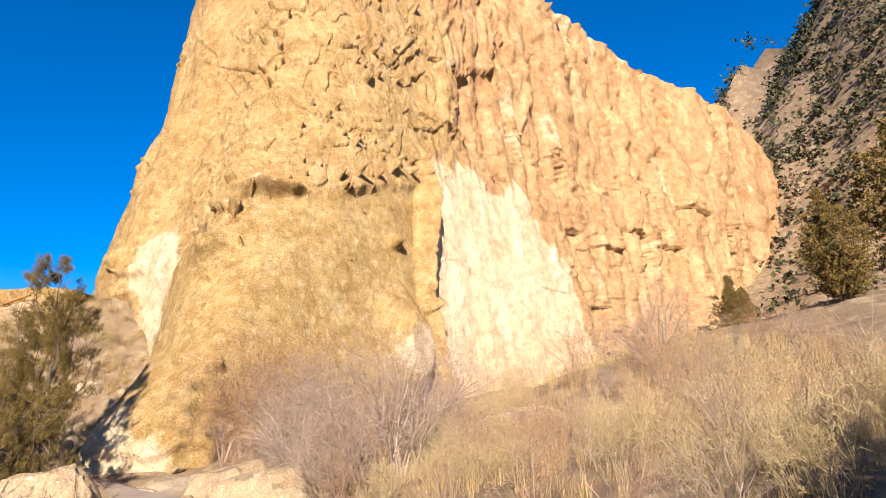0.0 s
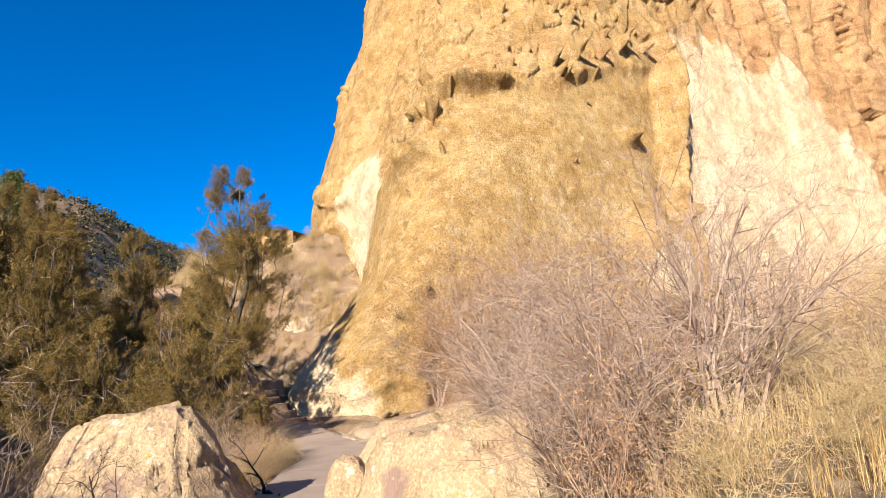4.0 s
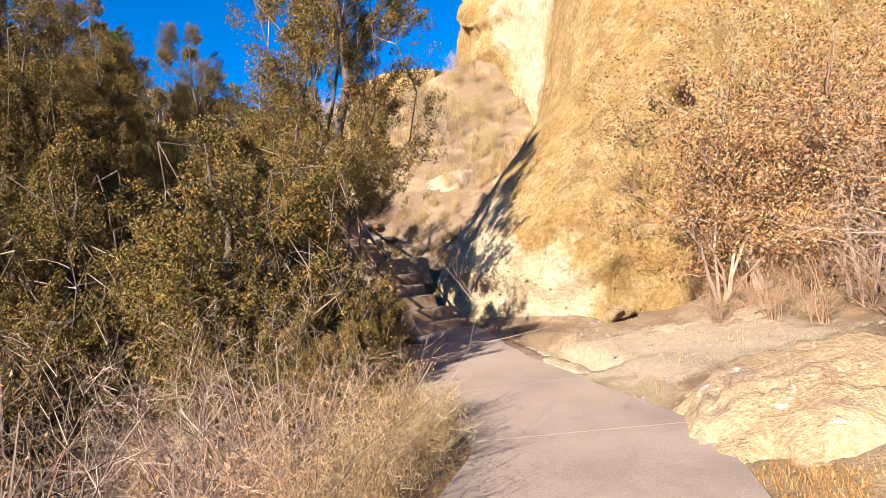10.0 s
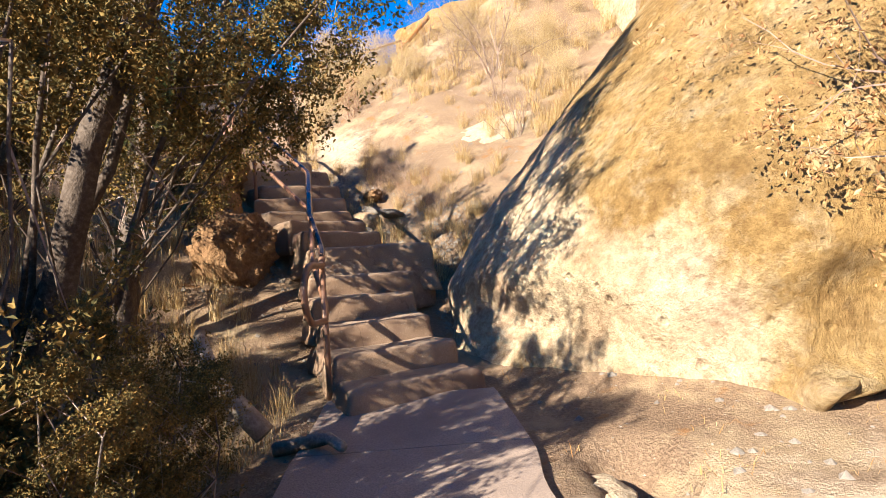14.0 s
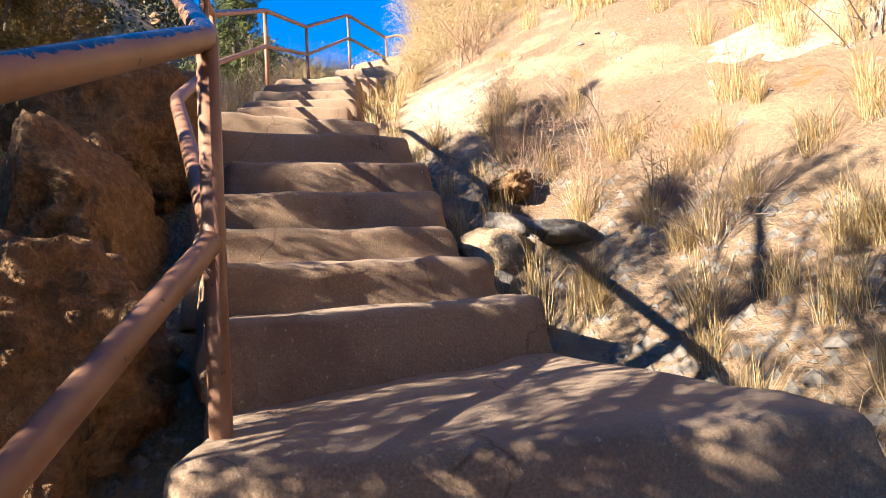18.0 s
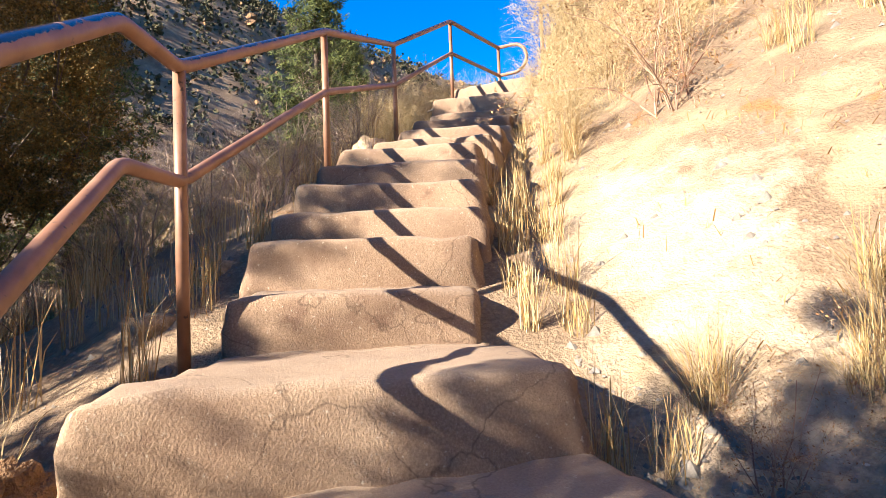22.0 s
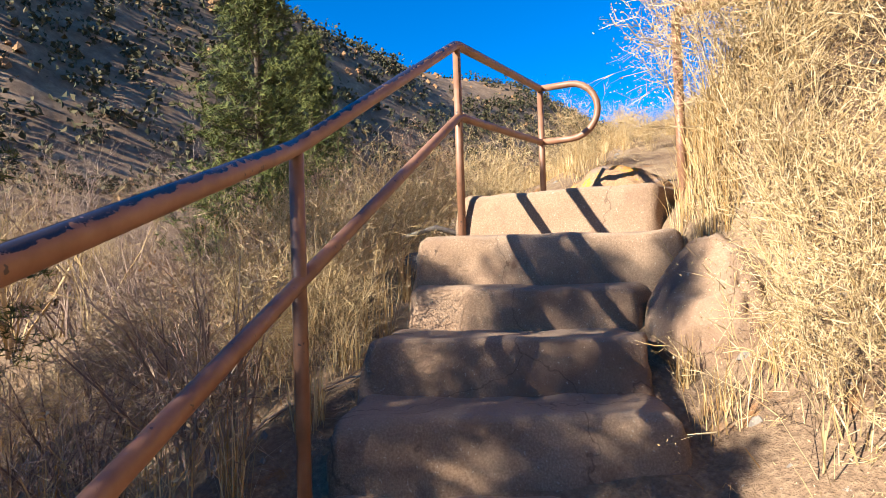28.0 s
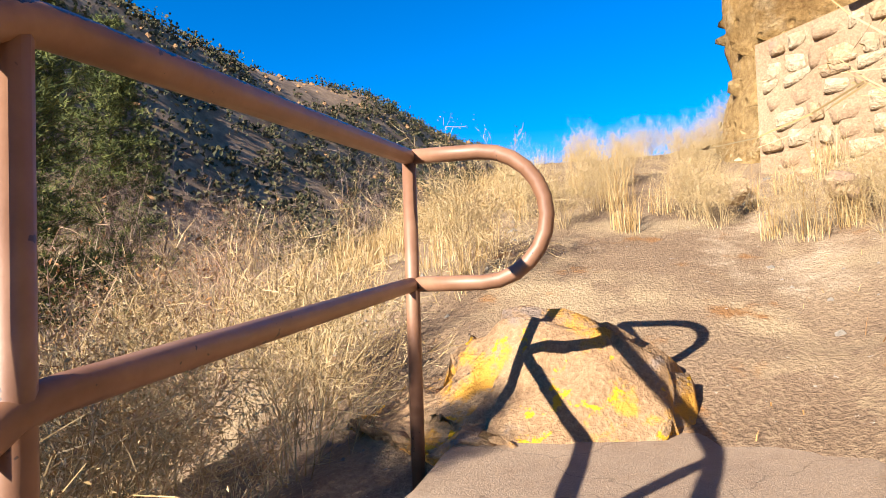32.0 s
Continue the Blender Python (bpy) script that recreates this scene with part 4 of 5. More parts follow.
# ---- plants ----
def prisms(p0, p1, r0, r1):
    """Three-sided bars between rows of places."""
    d = p1 - p0
    d = d / (np.linalg.norm(d, axis=1, keepdims=True) + 1e-9)
    ref = np.where(np.abs(d[:, 2:3]) < 0.9, np.array([[0, 0, 1.0]]), np.array([[1.0, 0, 0]]))
    a = np.cross(d, ref)
    a /= np.linalg.norm(a, axis=1, keepdims=True) + 1e-9
    b = np.cross(d, a)
    ring = [a * math.cos(t) + b * math.sin(t) for t in (0, 2.094, 4.189)]
    v = np.stack([p0 + q_ * r0[:, None] for q_ in ring] + [p1 + q_ * r1[:, None] for q_ in ring], 1)
    base = np.arange(len(p0))[:, None, None] * 6
    f = base + np.array([[0, 1, 4, 3], [1, 2, 5, 4], [2, 0, 3, 5]])[None]
    return v.reshape(-1, 3), f.reshape(-1, 4)


def ribbons(p0, p1, r0, r1):
    """Thin slivers for the finest twigs."""
    d = p1 - p0
    a = np.cross(d, vnoise(p0 * 37.0)[:, None] * np.array([[0.3, 1.0, 0.2]]) + vnoise(p0 * 53.0 + 9)[:, None] * np.array([[1.0, 0.1, 0.4]]))
    a /= np.linalg.norm(a, axis=1, keepdims=True) + 1e-9
    v = np.stack([p0 - a * r0[:, None], p0 + a * r0[:, None], p1 + a * r1[:, None], p1 - a * r1[:, None]], 1)
    return v.reshape(-1, 3), np.arange(len(p0))[:, None] * 4 + np.arange(4)[None]


def leaves(c, size, rng, flat=0.4, long=1.8):
    """Small four-cornered leaves round rows of places."""
    n = len(c)
    d = rng.normal(size=(n, 3))
    d /= np.linalg.norm(d, axis=1, keepdims=True)
    e = np.cross(d, rng.normal(size=(n, 3)))
    e /= np.linalg.norm(e, axis=1, keepdims=True) + 1e-9
    s = (size * rng.uniform(0.6, 1.4, n))[:, None]
    k = np.cross(d, e) * s * 0.25
    v = np.stack([c - d * s * long / 2, c + e * s * flat + k, c + d * s * long / 2, c - e * s * flat + k], 1)
    return v.reshape(-1, 3), (np.arange(n)[:, None] * 4 + np.arange(4)[None])


def grow(rng, n_stems, height, spread, levels=3, kids=5, wander=0.25, lift=0.05, thick=0.02, start=0.25, ratio=0.55, lean=0.6):
    """Bars of a branching shrub, and the ends of its last twigs."""
    ang = rng.uniform(0, 2 * math.pi, n_stems)
    out = rng.uniform(0, lean, n_stems) * spread
    d = np.c_[np.cos(ang) * out, np.sin(ang) * out, np.ones(n_stems)]
    d /= np.linalg.norm(d, axis=1, keepdims=True)
    p = np.c_[np.cos(ang) * 0.06, np.sin(ang) * 0.06, np.full(n_stems, -0.1)] * (0.3 + rng.random((n_stems, 1)) * 2)
    ln, r = height * rng.uniform(0.6, 1.0, n_stems), thick * rng.uniform(0.6, 1.1, n_stems)
    bars, ends = [], []
    for lev in range(levels):
        n, segs = len(p), 5 if lev < 2 else 3
        track = [p]
        rr = r
        for s in range(segs):
            d = d + rng.normal(size=(n, 3)) * wander + np.array([0, 0, lift])
            d /= np.linalg.norm(d, axis=1, keepdims=True)
            p2 = p + d * (ln / segs)[:, None]
            r2 = rr * (0.82 if s < segs - 1 else 0.6)
            bars.append((p, p2, rr, r2))
            p, rr = p2, r2
            track.append(p)
        ends.append(p)
        if lev == levels - 1:
            ends = np.concatenate([p, (track[-2] + p) / 2])
            break
        tr = np.stack(track, 1)
        count = kids if np.isscalar(kids) else kids[lev]
        i = np.repeat(np.arange(n), count)
        at = rng.uniform(start, 1.0, len(i)) * segs
        a = np.minimum(at.astype(int), segs - 1)
        fr = (at - a)[:, None]
        p = tr[i, a] * (1 - fr) + tr[i, a + 1] * fr
        main = tr[i, a + 1] - tr[i, a]
        main /= np.linalg.norm(main, axis=1, keepdims=True) + 1e-9
        d = main + rng.normal(size=(len(i), 3)) * 0.75
        d /= np.linalg.norm(d, axis=1, keepdims=True)
        ln = ln[i] * ratio * rng.uniform(0.6, 1.2, len(i))
        r = np.maximum(r[i] * 0.82 ** at * 0.6, 0.0015)
    return bars, ends


def bars_mesh(bars):
    v, f, n = [], [], 0
    for b in bars:
        a, c = (prisms if np.mean(b[2]) > 0.0034 else ribbons)(*b)
        v.append(a)
        f.append(c + n)
        n += len(a)
    return np.concatenate(v), np.concatenate(f)


def shrub_proto(name, seed, mat, leaf=None, leaf_size=0.02, leaf_each=2, scatter=0.05, **more):
    """Meshes of a shrub's branches and, if it has any, its leaves."""
    rng = np.random.default_rng(seed)
    bars, ends = grow(rng, **more)
    thick, thin = bars[:10], bars[10:]
    v, f = bars_mesh(thick)
    crown = []
    if thin:
        crown.append(("twig_spray", mesh_of("twig_spray", *bars_mesh(thin), mat, soft=False)))
    if leaf:
        c = np.repeat(ends, leaf_each, 0)
        crown.append(("foliage", mesh_of("leaves", *leaves(c + rng.normal(size=c.shape) * scatter, leaf_size, rng), leaf, soft=False)))
    return mesh_of(name, v, f, mat, soft=False), crown


def put(name, proto, x, y, size, turn, label, category, group="", sink=0.0, tilt=(0, 0), z=None):
    ob = new(name, proto[0])
    gz = float(ground_z(np.array([x]), np.array([y]))[0]) if z is None else z
    ob.matrix_basis = pose(x, y, gz - sink, tilt[0], tilt[1], turn) @ Matrix.Scale(size, 4)
    for kind_, me_ in proto[1] or ():
        tagged(child(kind_, me_, ob), kind="stuff")
    return tagged(ob, label, category, group)


BARE = [shrub_proto("bare_shrub", 10 + n, TWIG, n_stems=15, height=2.0, spread=0.9, levels=4, kids=(8, 6, 4), wander=0.17, lift=0.02, thick=0.018, ratio=0.5) for n in range(3)]
THIN = [shrub_proto("bare_shrub", 15 + n, TWIG, n_stems=10, height=1.7, spread=0.9, levels=4, kids=(5, 4, 3), wander=0.18, lift=0.03, thick=0.014, ratio=0.5) for n in range(2)]
RED = [shrub_proto("bare_shrub", 20 + n, REDTWIG, OAKLEAF, 0.016, 1, n_stems=12, height=1.5, spread=0.8, levels=4, kids=(5, 4, 3), wander=0.2, lift=0.05, thick=0.012, ratio=0.5) for n in range(2)]
OAK = [shrub_proto("scrub_oak", 30 + n, TWIG, OAKLEAF, 0.025, 7, 0.07, n_stems=6, height=2.6, spread=0.8, levels=4, kids=(7, 5, 4), wander=0.22, lift=0.04, thick=0.03, ratio=0.48) for n in range(2)]
STRAWB = [shrub_proto("rabbitbrush", 40 + n, STRAWBUSH, STRAWBUSH, 0.006, 2, 0.02, n_stems=34, height=0.85, spread=1.0, levels=3, kids=(7, 5), wander=0.13, lift=0.08, thick=0.0036, ratio=0.42, start=0.4) for n in range(2)]
WEED = [shrub_proto("dry_weed", 50 + n, STRAWBUSH, GRASS, 0.014, 1, 0.003, n_stems=6, height=0.85, spread=0.6, levels=2, kids=(7,), wander=0.1, lift=0.06, thick=0.006, ratio=0.4, start=0.5) for n in range(2)]
COTTON = [shrub_proto("bare_tree", 60 + n, STRAWBUSH if n == 2 else TWIG, n_stems=4, height=5.5, spread=0.6, levels=5, kids=(6, 5, 4, 2), wander=0.15, lift=0.05, thick=0.045, ratio=0.5) for n in range(3)]
for me, _ in COTTON:
    me.name = "bare_tree"
rng = np.random.default_rng(5)

# tall bare brush right of the first stretch of path
for x, y, s in ((0.9, 4.7, 1.3), (-0.2, 6.6, 1.3), (1.9, 4.3, 1.25), (1.3, 3.3, 1.0), (1.05, 2.5, 0.9), (0.85, 3.1, 0.9), (-0.4, 5.9, 1.35), (0.6, 5.3, 1.3), (1.5, 5.8, 1.2), (-0.8, 8.0, 1.35), (0.6, 7.4, 1.3), (2.2, 7.2, 1.25), (-2.0, 10.2, 1.2), (-0.6, 10.2, 1.3), (1.2, 9.6, 1.3), (3.2, 9.2, 1.2), (-1.8, 12.6, 1.3), (0.3, 12.4, 1.3),
                (2.4, 11.8, 1.3), (-2.9, 13.6, 1.2), (-0.8, 14.8, 1.3), (1.5, 15.0, 1.3), (4.2, 13.0, 1.3), (6.5, 9.5, 1.2), (8.0, 7.2, 1.1), (9.4, 10.5, 1.3), (6.0, 16.5, 1.3), (3.2, 18.5, 1.3), (-3.2, 16.6, 1.1), (8.2, 14.0, 1.3), (0.4, 18.0, 1.3), (11.5, 14.5, 1.3), (5.0, 22.5, 1.4), (9, 21, 1.4), (14, 20, 1.4)):
    m = (BARE[rng.integers(3)] if y < 9 else THIN[rng.integers(2)]) if rng.random() < 0.7 else RED[rng.integers(2)]
    put("bare_shrub", m, x, y, s * rng.uniform(0.85, 1.1), rng.uniform(0, 360), "tall leafless grey-brown shrub of thin twigs", "shrub", "bare brush by the cliff")
for x, y, s in ((-5.1, 15.2, 1.0), (-4.6, 16.0, 1.4), (-3.9, 16.6, 1.4), (-3.4, 15.4, 1.1), (-2.9, 17.6, 1.4), (-2.2, 15.2, 1.2)):
    put("scrub_oak", OAK[rng.integers(2)], x, y, s, rng.uniform(0, 360), "scrub oak with withered tan leaves before the cliff", "shrub", "scrub oaks")
for x, y in ((-5.0, 14.35), (-4.4, 14.5), (-3.8, 14.2), (-4.7, 15.0), (-3.3, 14.8), (-4.1, 15.4)):
    put("bare_shrub", RED[rng.integers(2)], x, y, rng.uniform(0.5, 0.75), rng.uniform(0, 360), "reddish dry brush under the scrub oaks", "shrub", "brush under the oaks")
# twiggy brush scattered through the grass
for x, y in np.random.default_rng(46).uniform((2.4, -3.0), (10.5, 8.5), (84, 2)):
    k = rng.integers(2)
    put("bare_shrub", (THIN, RED)[k][rng.integers(2)], x, y, rng.uniform(0.4, 0.85), rng.uniform(0, 360), ("grey", "reddish-brown")[k] + " leafless shrub among golden grass", "shrub", "brush in the grass")
for x, y in np.random.default_rng(48).uniform((-16.0, 20.5), (-11.5, 25.0), (22, 2)):
    k = rng.integers(2)
    put("rabbitbrush", STRAWB[k], x, y, rng.uniform(0.6, 1.1), rng.uniform(0, 360), "pale dry brush on the slope under the cliff", "shrub", "brush under the cliff")
# low golden brush near the path
for n in range(46):
    x, y = rng.uniform(-0.5, 8.5), rng.uniform(-3.5, 9)
    d = along(np.array([x]), np.array([y]))[1][0]
    if d > 1.3 + 0.25 * max(0, 3 - y) and not (-2.2 < x < 0.9 and 2.6 < y < 5.8):
        put("rabbitbrush", STRAWB[n % 2], x, y, rng.uniform(0.7, 1.25), rng.uniform(0, 360), "straw-coloured dry rabbitbrush among golden grass", "shrub", "rabbitbrush")
# left of the path
# the tall one at (-5.4, 0.1) is unseen, added to throw twig shade on the boulder
for x, y, s, k in ((-5.6, 5.9, 0.75, 0), (-6.4, 7.4, 0.8, 0), (-6.2, 7.7, 0.9, 0), (-6.7, 8.5, 0.95, 0), (-5.9, 6.8, 0.85, 0), (-7.1, 8.0, 1.0, 0), (-5.8, 7.4, 0.6, 1), (-7.3, 7.0, 1.0, 0), (-6.3, 6.3, 0.8, 1), (-7.2, 8.6, 0.85, 0), (-6.4, 9.0, 0.7, 1), (-5.5, 7.0, 0.6, 1), (-8.8, 9.0, 0.9, 0), (-8.4, 7.2, 0.9, 0), (-7.0, 5.6, 0.9, 0),
                   (-9.8, 7.6, 1.0, 0), (-5.2, 2.4, 0.95, 0), (-6.6, 3.6, 1.0, 0), (-6.2, 1.0, 1.0, 0), (-8.2, 4.6, 1.1, 0), (-4.4, 0.4, 0.85, 0), (-8.5, 1.6, 1.1, 0), (-3.4, -1.4, 0.8, 0), (-6.0, -1.2, 1.0, 0), (-5.4, 0.1, 2.2, 0), (-7.2, 2.6, 1.9, 0), (-8.6, 3.4, 1.9, 0), (-9.6, 5.2, 1.7, 0), (-6.4, 0.9, 2.0, 0), (-4.5, -0.6, 1.9, 0), *((float(a), float(b), 0.8, n % 2) for n, (a, b) in enumerate(np.random.default_rng(44).uniform((-11.5, 3.0), (-7.4, 9.2), (34, 2))))):
    put("bare_shrub", (THIN if k == 0 else RED)[rng.integers(2)], x, y, s, rng.uniform(0, 360), "low leafless shrub below the path", "shrub", "brush below the path")
for x, y, s in ((-5.9, 8.2, 0.95), (-6.5, 9.2, 1.0), (-5.95, 8.9, 0.7), (-5.4, 7.2, 0.8), (-5.1, 6.2, 0.7), (-6.4, 9.75, 0.5)):
    put("rabbitbrush", STRAWB[rng.integers(2)], x, y, s, rng.uniform(0, 360), "golden dry brush at the path's edge", "shrub", "brush at the path's edge")
# slope left of the steps and its bare trees
for n in range(110):
    t = rng.uniform(0, 1)
    bx, by = -13.5 - 9.5 * t, 14.6 + 8.5 * t
    off = rng.uniform(1.0, 6.0)
    x, y = bx - 0.62 * off, by - 0.78 * off
    if t < 0.25 and off < 1.8:
        continue
    k = rng.integers(4)
    m = (THIN + RED + THIN + STRAWB)[rng.integers(8)]
    put("bare_shrub" if m[0].name.startswith("bare") else "rabbitbrush", m, x, y, rng.uniform(0.55, 0.95) * (0.75 if not m[0].name.startswith("rab") else 1.25), rng.uniform(0, 360), "dry brush on the slope below the steps", "shrub", "brush below the steps")
for n in range(64):
    a, dd = rng.uniform(0, 1), rng.uniform(13, 42)
    bx, by = -12 - 22 * a, 12 + 22 * a
    x, y = bx - 0.80 * dd, by - 0.42 * dd
    put("bare_tree", COTTON[rng.integers(3)], x, y, rng.uniform(0.8, 1.3), rng.uniform(0, 360), "leafless tan thicket tree in the valley", "tree", "valley thicket", sink=0.2)
for a, dd in np.random.default_rng(47).uniform((48, 14), (100, 32), (58, 2)):
    x, y = -19.3 - dd * math.sin(math.radians(a)), 19.7 + dd * math.cos(math.radians(a))
    tall = 10.3 + 0.03 * dd - float(ground_z(np.array([x]), np.array([y]))[0])
    put("bare_tree", COTTON[rng.integers(3)], x, y, min(1.7, max(0.4, tall / 6.6 * rng.uniform(0.75, 1.05))), rng.uniform(0, 360), "leafless tan thicket tree in the valley", "tree", "valley thicket", sink=0.2)
# bank right of the steps
for x, y, s, k in ((-18.85, 20.62, 1.25, 2), (-18.5, 20.65, 1.3, 2), (-18.75, 20.85, 1.35, 2), (-18.5, 20.5, 1.2, 2), (-18.05, 20.1, 1.1, 2), (-18.35, 20.35, 0.85, 2), (-17.9, 19.75, 0.9, 2), (-17.35, 19.35, 0.85, 2), (-16.75, 18.9, 0.8, 2), (-18.6, 20.95, 1.1, 2), (-17.2, 20.6, 1.3, 2), (-18.0, 20.9, 1.2, 2), (-17.6, 20.2, 1.1, 2), (-18.3, 21.8, 1.3, 2), (-17.1, 19.8, 1.0, 2), (-16.6, 20.0, 1.2, 2), (-17.0, 21.2, 1.3, 2), (-15.6, 20.4, 1.2, 2), (-14.6, 21.4, 1.3, 2), (-13.2, 20.6, 1.2, 0),
                   (-16.0, 19.2, 0.9, 1), (-13.2, 17.25, 0.4, 1), (-12.8, 17.5, 0.45, 0), (-12.5, 17.05, 0.35, 1), (-13.7, 17.5, 0.4, 1), (-12.1, 17.2, 0.4, 1), (-11.7, 17.0, 0.35, 0), (-12.9, 17.0, 0.35, 0), (-14.0, 17.2, 0.3, 1), (-14.2, 20.6, 0.75, 0), (-15.0, 21.6, 0.8, 0), (-12.6, 19.8, 0.7, 0), (-11.6, 18.9, 0.7, 0), (-16.2, 22.0, 0.8, 0), (-18.0, 22.6, 0.8, 1)):
    m = (THIN, RED, STRAWB)[k][rng.integers(2)]
    put("rabbitbrush" if k == 2 else "bare_shrub", m, x, y, s, rng.uniform(0, 360), "tall pale dry brush on the bank above the steps", "shrub", "brush above the steps")
for x, y, s in (*((float(a), float(b), 0.6) for a, b in np.random.default_rng(45).uniform((-24.5, 23.8), (-18, 28), (46, 2))), (-20.9, 19.9, 1.1), (-21.2, 20.4, 1.0), (-21.5, 21.1, 1.1), (-20.6, 19.3, 1.1), (-21.8, 20.2, 1.2), (-22.0, 21.6, 1.2), (-21.3, 19.3, 1.1), (-20.0, 18.7, 1.0), (-22.4, 20.7, 1.2), (-21.9, 22.6, 1.1)):
    put("rabbitbrush", STRAWB[rng.integers(2)], x, y, s, rng.uniform(0, 360), "grey-gold dry brush on the slope by the landing", "shrub", "brush by the landing")
for x, y in np.random.default_rng(49).uniform((-21.6, 17.0), (-19.4, 19.2), (16, 2)):
    if along(np.array([x]), np.array([y]))[1][0] < -1.0:
        put("bare_shrub", THIN[rng.integers(2)], x, y, rng.uniform(0.45, 0.7), rng.uniform(0, 360), "dark tangled leafless shrub below the steps", "shrub", "brush below the steps")
for x, y, s in ((-21.0, 19.7, 1.1), (-21.4, 20.3, 1.15), (-20.6, 19.1, 1.1), (-19.2, 17.9, 1.0), (-11.0, 12.6, 0.8), (-10.6, 12.9, 0.8), (-10.9, 13.3, 0.75), (-2.6, 5.9, 0.7)):
    put("dry_weed", WEED[rng.integers(2)], x, y, s, rng.uniform(0, 360), "dry weed stalks with pale seed heads", "weed", "dry weeds")


# junipers
def juniper(seed, height, width, lean, spires, density, label, each=16, leaf=0.030, low=0.05, gap=0.0):
    """Twisted limbs inside an uneven crown of spires, built of many small clumps of scale leaves."""
    rng = np.random.default_rng(seed)
    tree = new("juniper")
    tagged(tree, label, "tree", "junipers")
    tracks = []
    for n in range(spires):
        a = 2 * math.pi * n * 0.382 + rng.normal() * 0.3
        r = width * math.sqrt((n + 0.3) / spires) * 0.75
        topz = height * (1 - 0.5 * (r / width) ** 1.3) * rng.uniform(0.8, 1.0)
        end = np.array([math.cos(a) * r + lean[0], math.sin(a) * r + lean[1]])
        pts_ = [(math.cos(a) * 0.05, math.sin(a) * 0.05, -0.2)]
        for t in np.linspace(0.15, 0.93, 7):
            xy_ = end * min(1, t * 1.8) + rng.normal(size=2) * 0.08
            pts_.append((*xy_, topz * t))
        rad = [max(0.010, (0.14 if n < 1 else 0.06 if n < 2 else 0.03 if n < 5 else 0.012) * (1 - t) ** 0.9) for t in np.linspace(0, 1, len(pts_))]
        child("trunk" if n < 2 else "limb", mesh_of("limb", *tube(pts_, rad, 6), BARK), tree)
        tracks.append((np.array(pts_), end, topz))
    cs = []
    for track, end, topz in tracks:
        n = int(density * topz / 5)
        t = rng.uniform(low, 1.0, n) ** 0.85
        fat = width * 0.52 * np.clip(1.08 - t, 0.05, 1) ** 0.75 * np.clip(t / 0.22 + 0.35, 0, 1)
        a = rng.uniform(0, 2 * math.pi, n)
        rr = fat * np.sqrt(rng.uniform(0.18, 1.0, n)) * (1 + 0.25 * rng.normal(size=n))
        k = np.minimum(t * 1.8, 1)[:, None]
        cs.append(np.c_[end * k + np.c_[np.cos(a), np.sin(a)] * rr[:, None], topz * t])
    centres = np.concatenate(cs)
    wob = centres + 0.25 * np.stack([vnoise(centres * 2.2), vnoise(centres * 2.2 + 40), 0 * centres[:, 0]], -1)
    centres = centres[vnoise(wob * 2.4 + seed) + 0.6 * vnoise(wob * 1.1 + seed + 9) > gap]
    out = centres - np.array([lean[0], lean[1], 0]) * 1.0
    out[:, 2] = np.linalg.norm(out[:, :2], axis=1) * 0.8 + 0.2
    out /= np.linalg.norm(out, axis=1, keepdims=True)
    along_ = rng.uniform(-0.10, 0.14, (len(centres), each))
    c = (centres[:, None] + out[:, None] * along_[..., None] + rng.normal(size=(len(centres), each, 3)) * 0.03).reshape(-1, 3)
    lv_, lf = leaves(c, leaf, rng, 0.42, 1.7)
    tagged(child("crown", mesh_of("crown", lv_, lf, LEAF, soft=False), tree, "olive scale leaves browning at the tips"), kind="stuff")
    i, k = rng.integers(0, len(centres), 1500), rng.integers(0, spires, 1500)
    inner = np.array([tracks[a_][0][rng.integers(2, 8)] for a_ in k])
    near = centres[i]
    good = np.linalg.norm(near - inner, axis=1) < 0.9
    tv, tf = prisms(inner[good], near[good], np.full(good.sum(), 0.007), np.full(good.sum(), 0.003))
    tagged(child("twig_spray", mesh_of("twig_spray", tv, tf, TWIG, soft=False), tree, "bare grey twigs"), kind="stuff")
    return tree


def place_tree(tree, x, y, size=1.0, turn=0.0, z=None):
    gz = float(ground_z(np.array([x]), np.array([y]))[0]) if z is None else z
    tree.matrix_basis = pose(x, y, gz - 0.05, 0, 0, turn) @ Matrix.Scale(size, 4)
    return tree


ja = juniper(101, 8.6, 1.8, (1.25, 0.8), 12, 430, "leaning olive juniper beside the steps", 44, 0.022, low=0.30, gap=0.06)
jb = juniper(102, 5.6, 1.6, (0.3, 0.0), 8, 340, "open olive juniper beside the steps", 40, 0.022, low=0.3, gap=0.18)
jc = juniper(103, 4.6, 1.6, (-0.2, 0.2), 11, 520, "dense olive juniper on the slope", 44, 0.022, low=0.03, gap=-0.05)
jf = juniper(104, 5.4, 1.7, (0.1, 0.2), 11, 420, "olive juniper farther down the slope", 12, 0.055, gap=-0.3)
place_tree(ja, -10.9, 11.5, 1.0)
place_tree(jb, -12.0, 12.7, 0.9, 20)
place_tree(jc, -9.5, 10.0, 1.0, 200)
place_tree(jf, -15.5, 9.0, 1.1, 45)
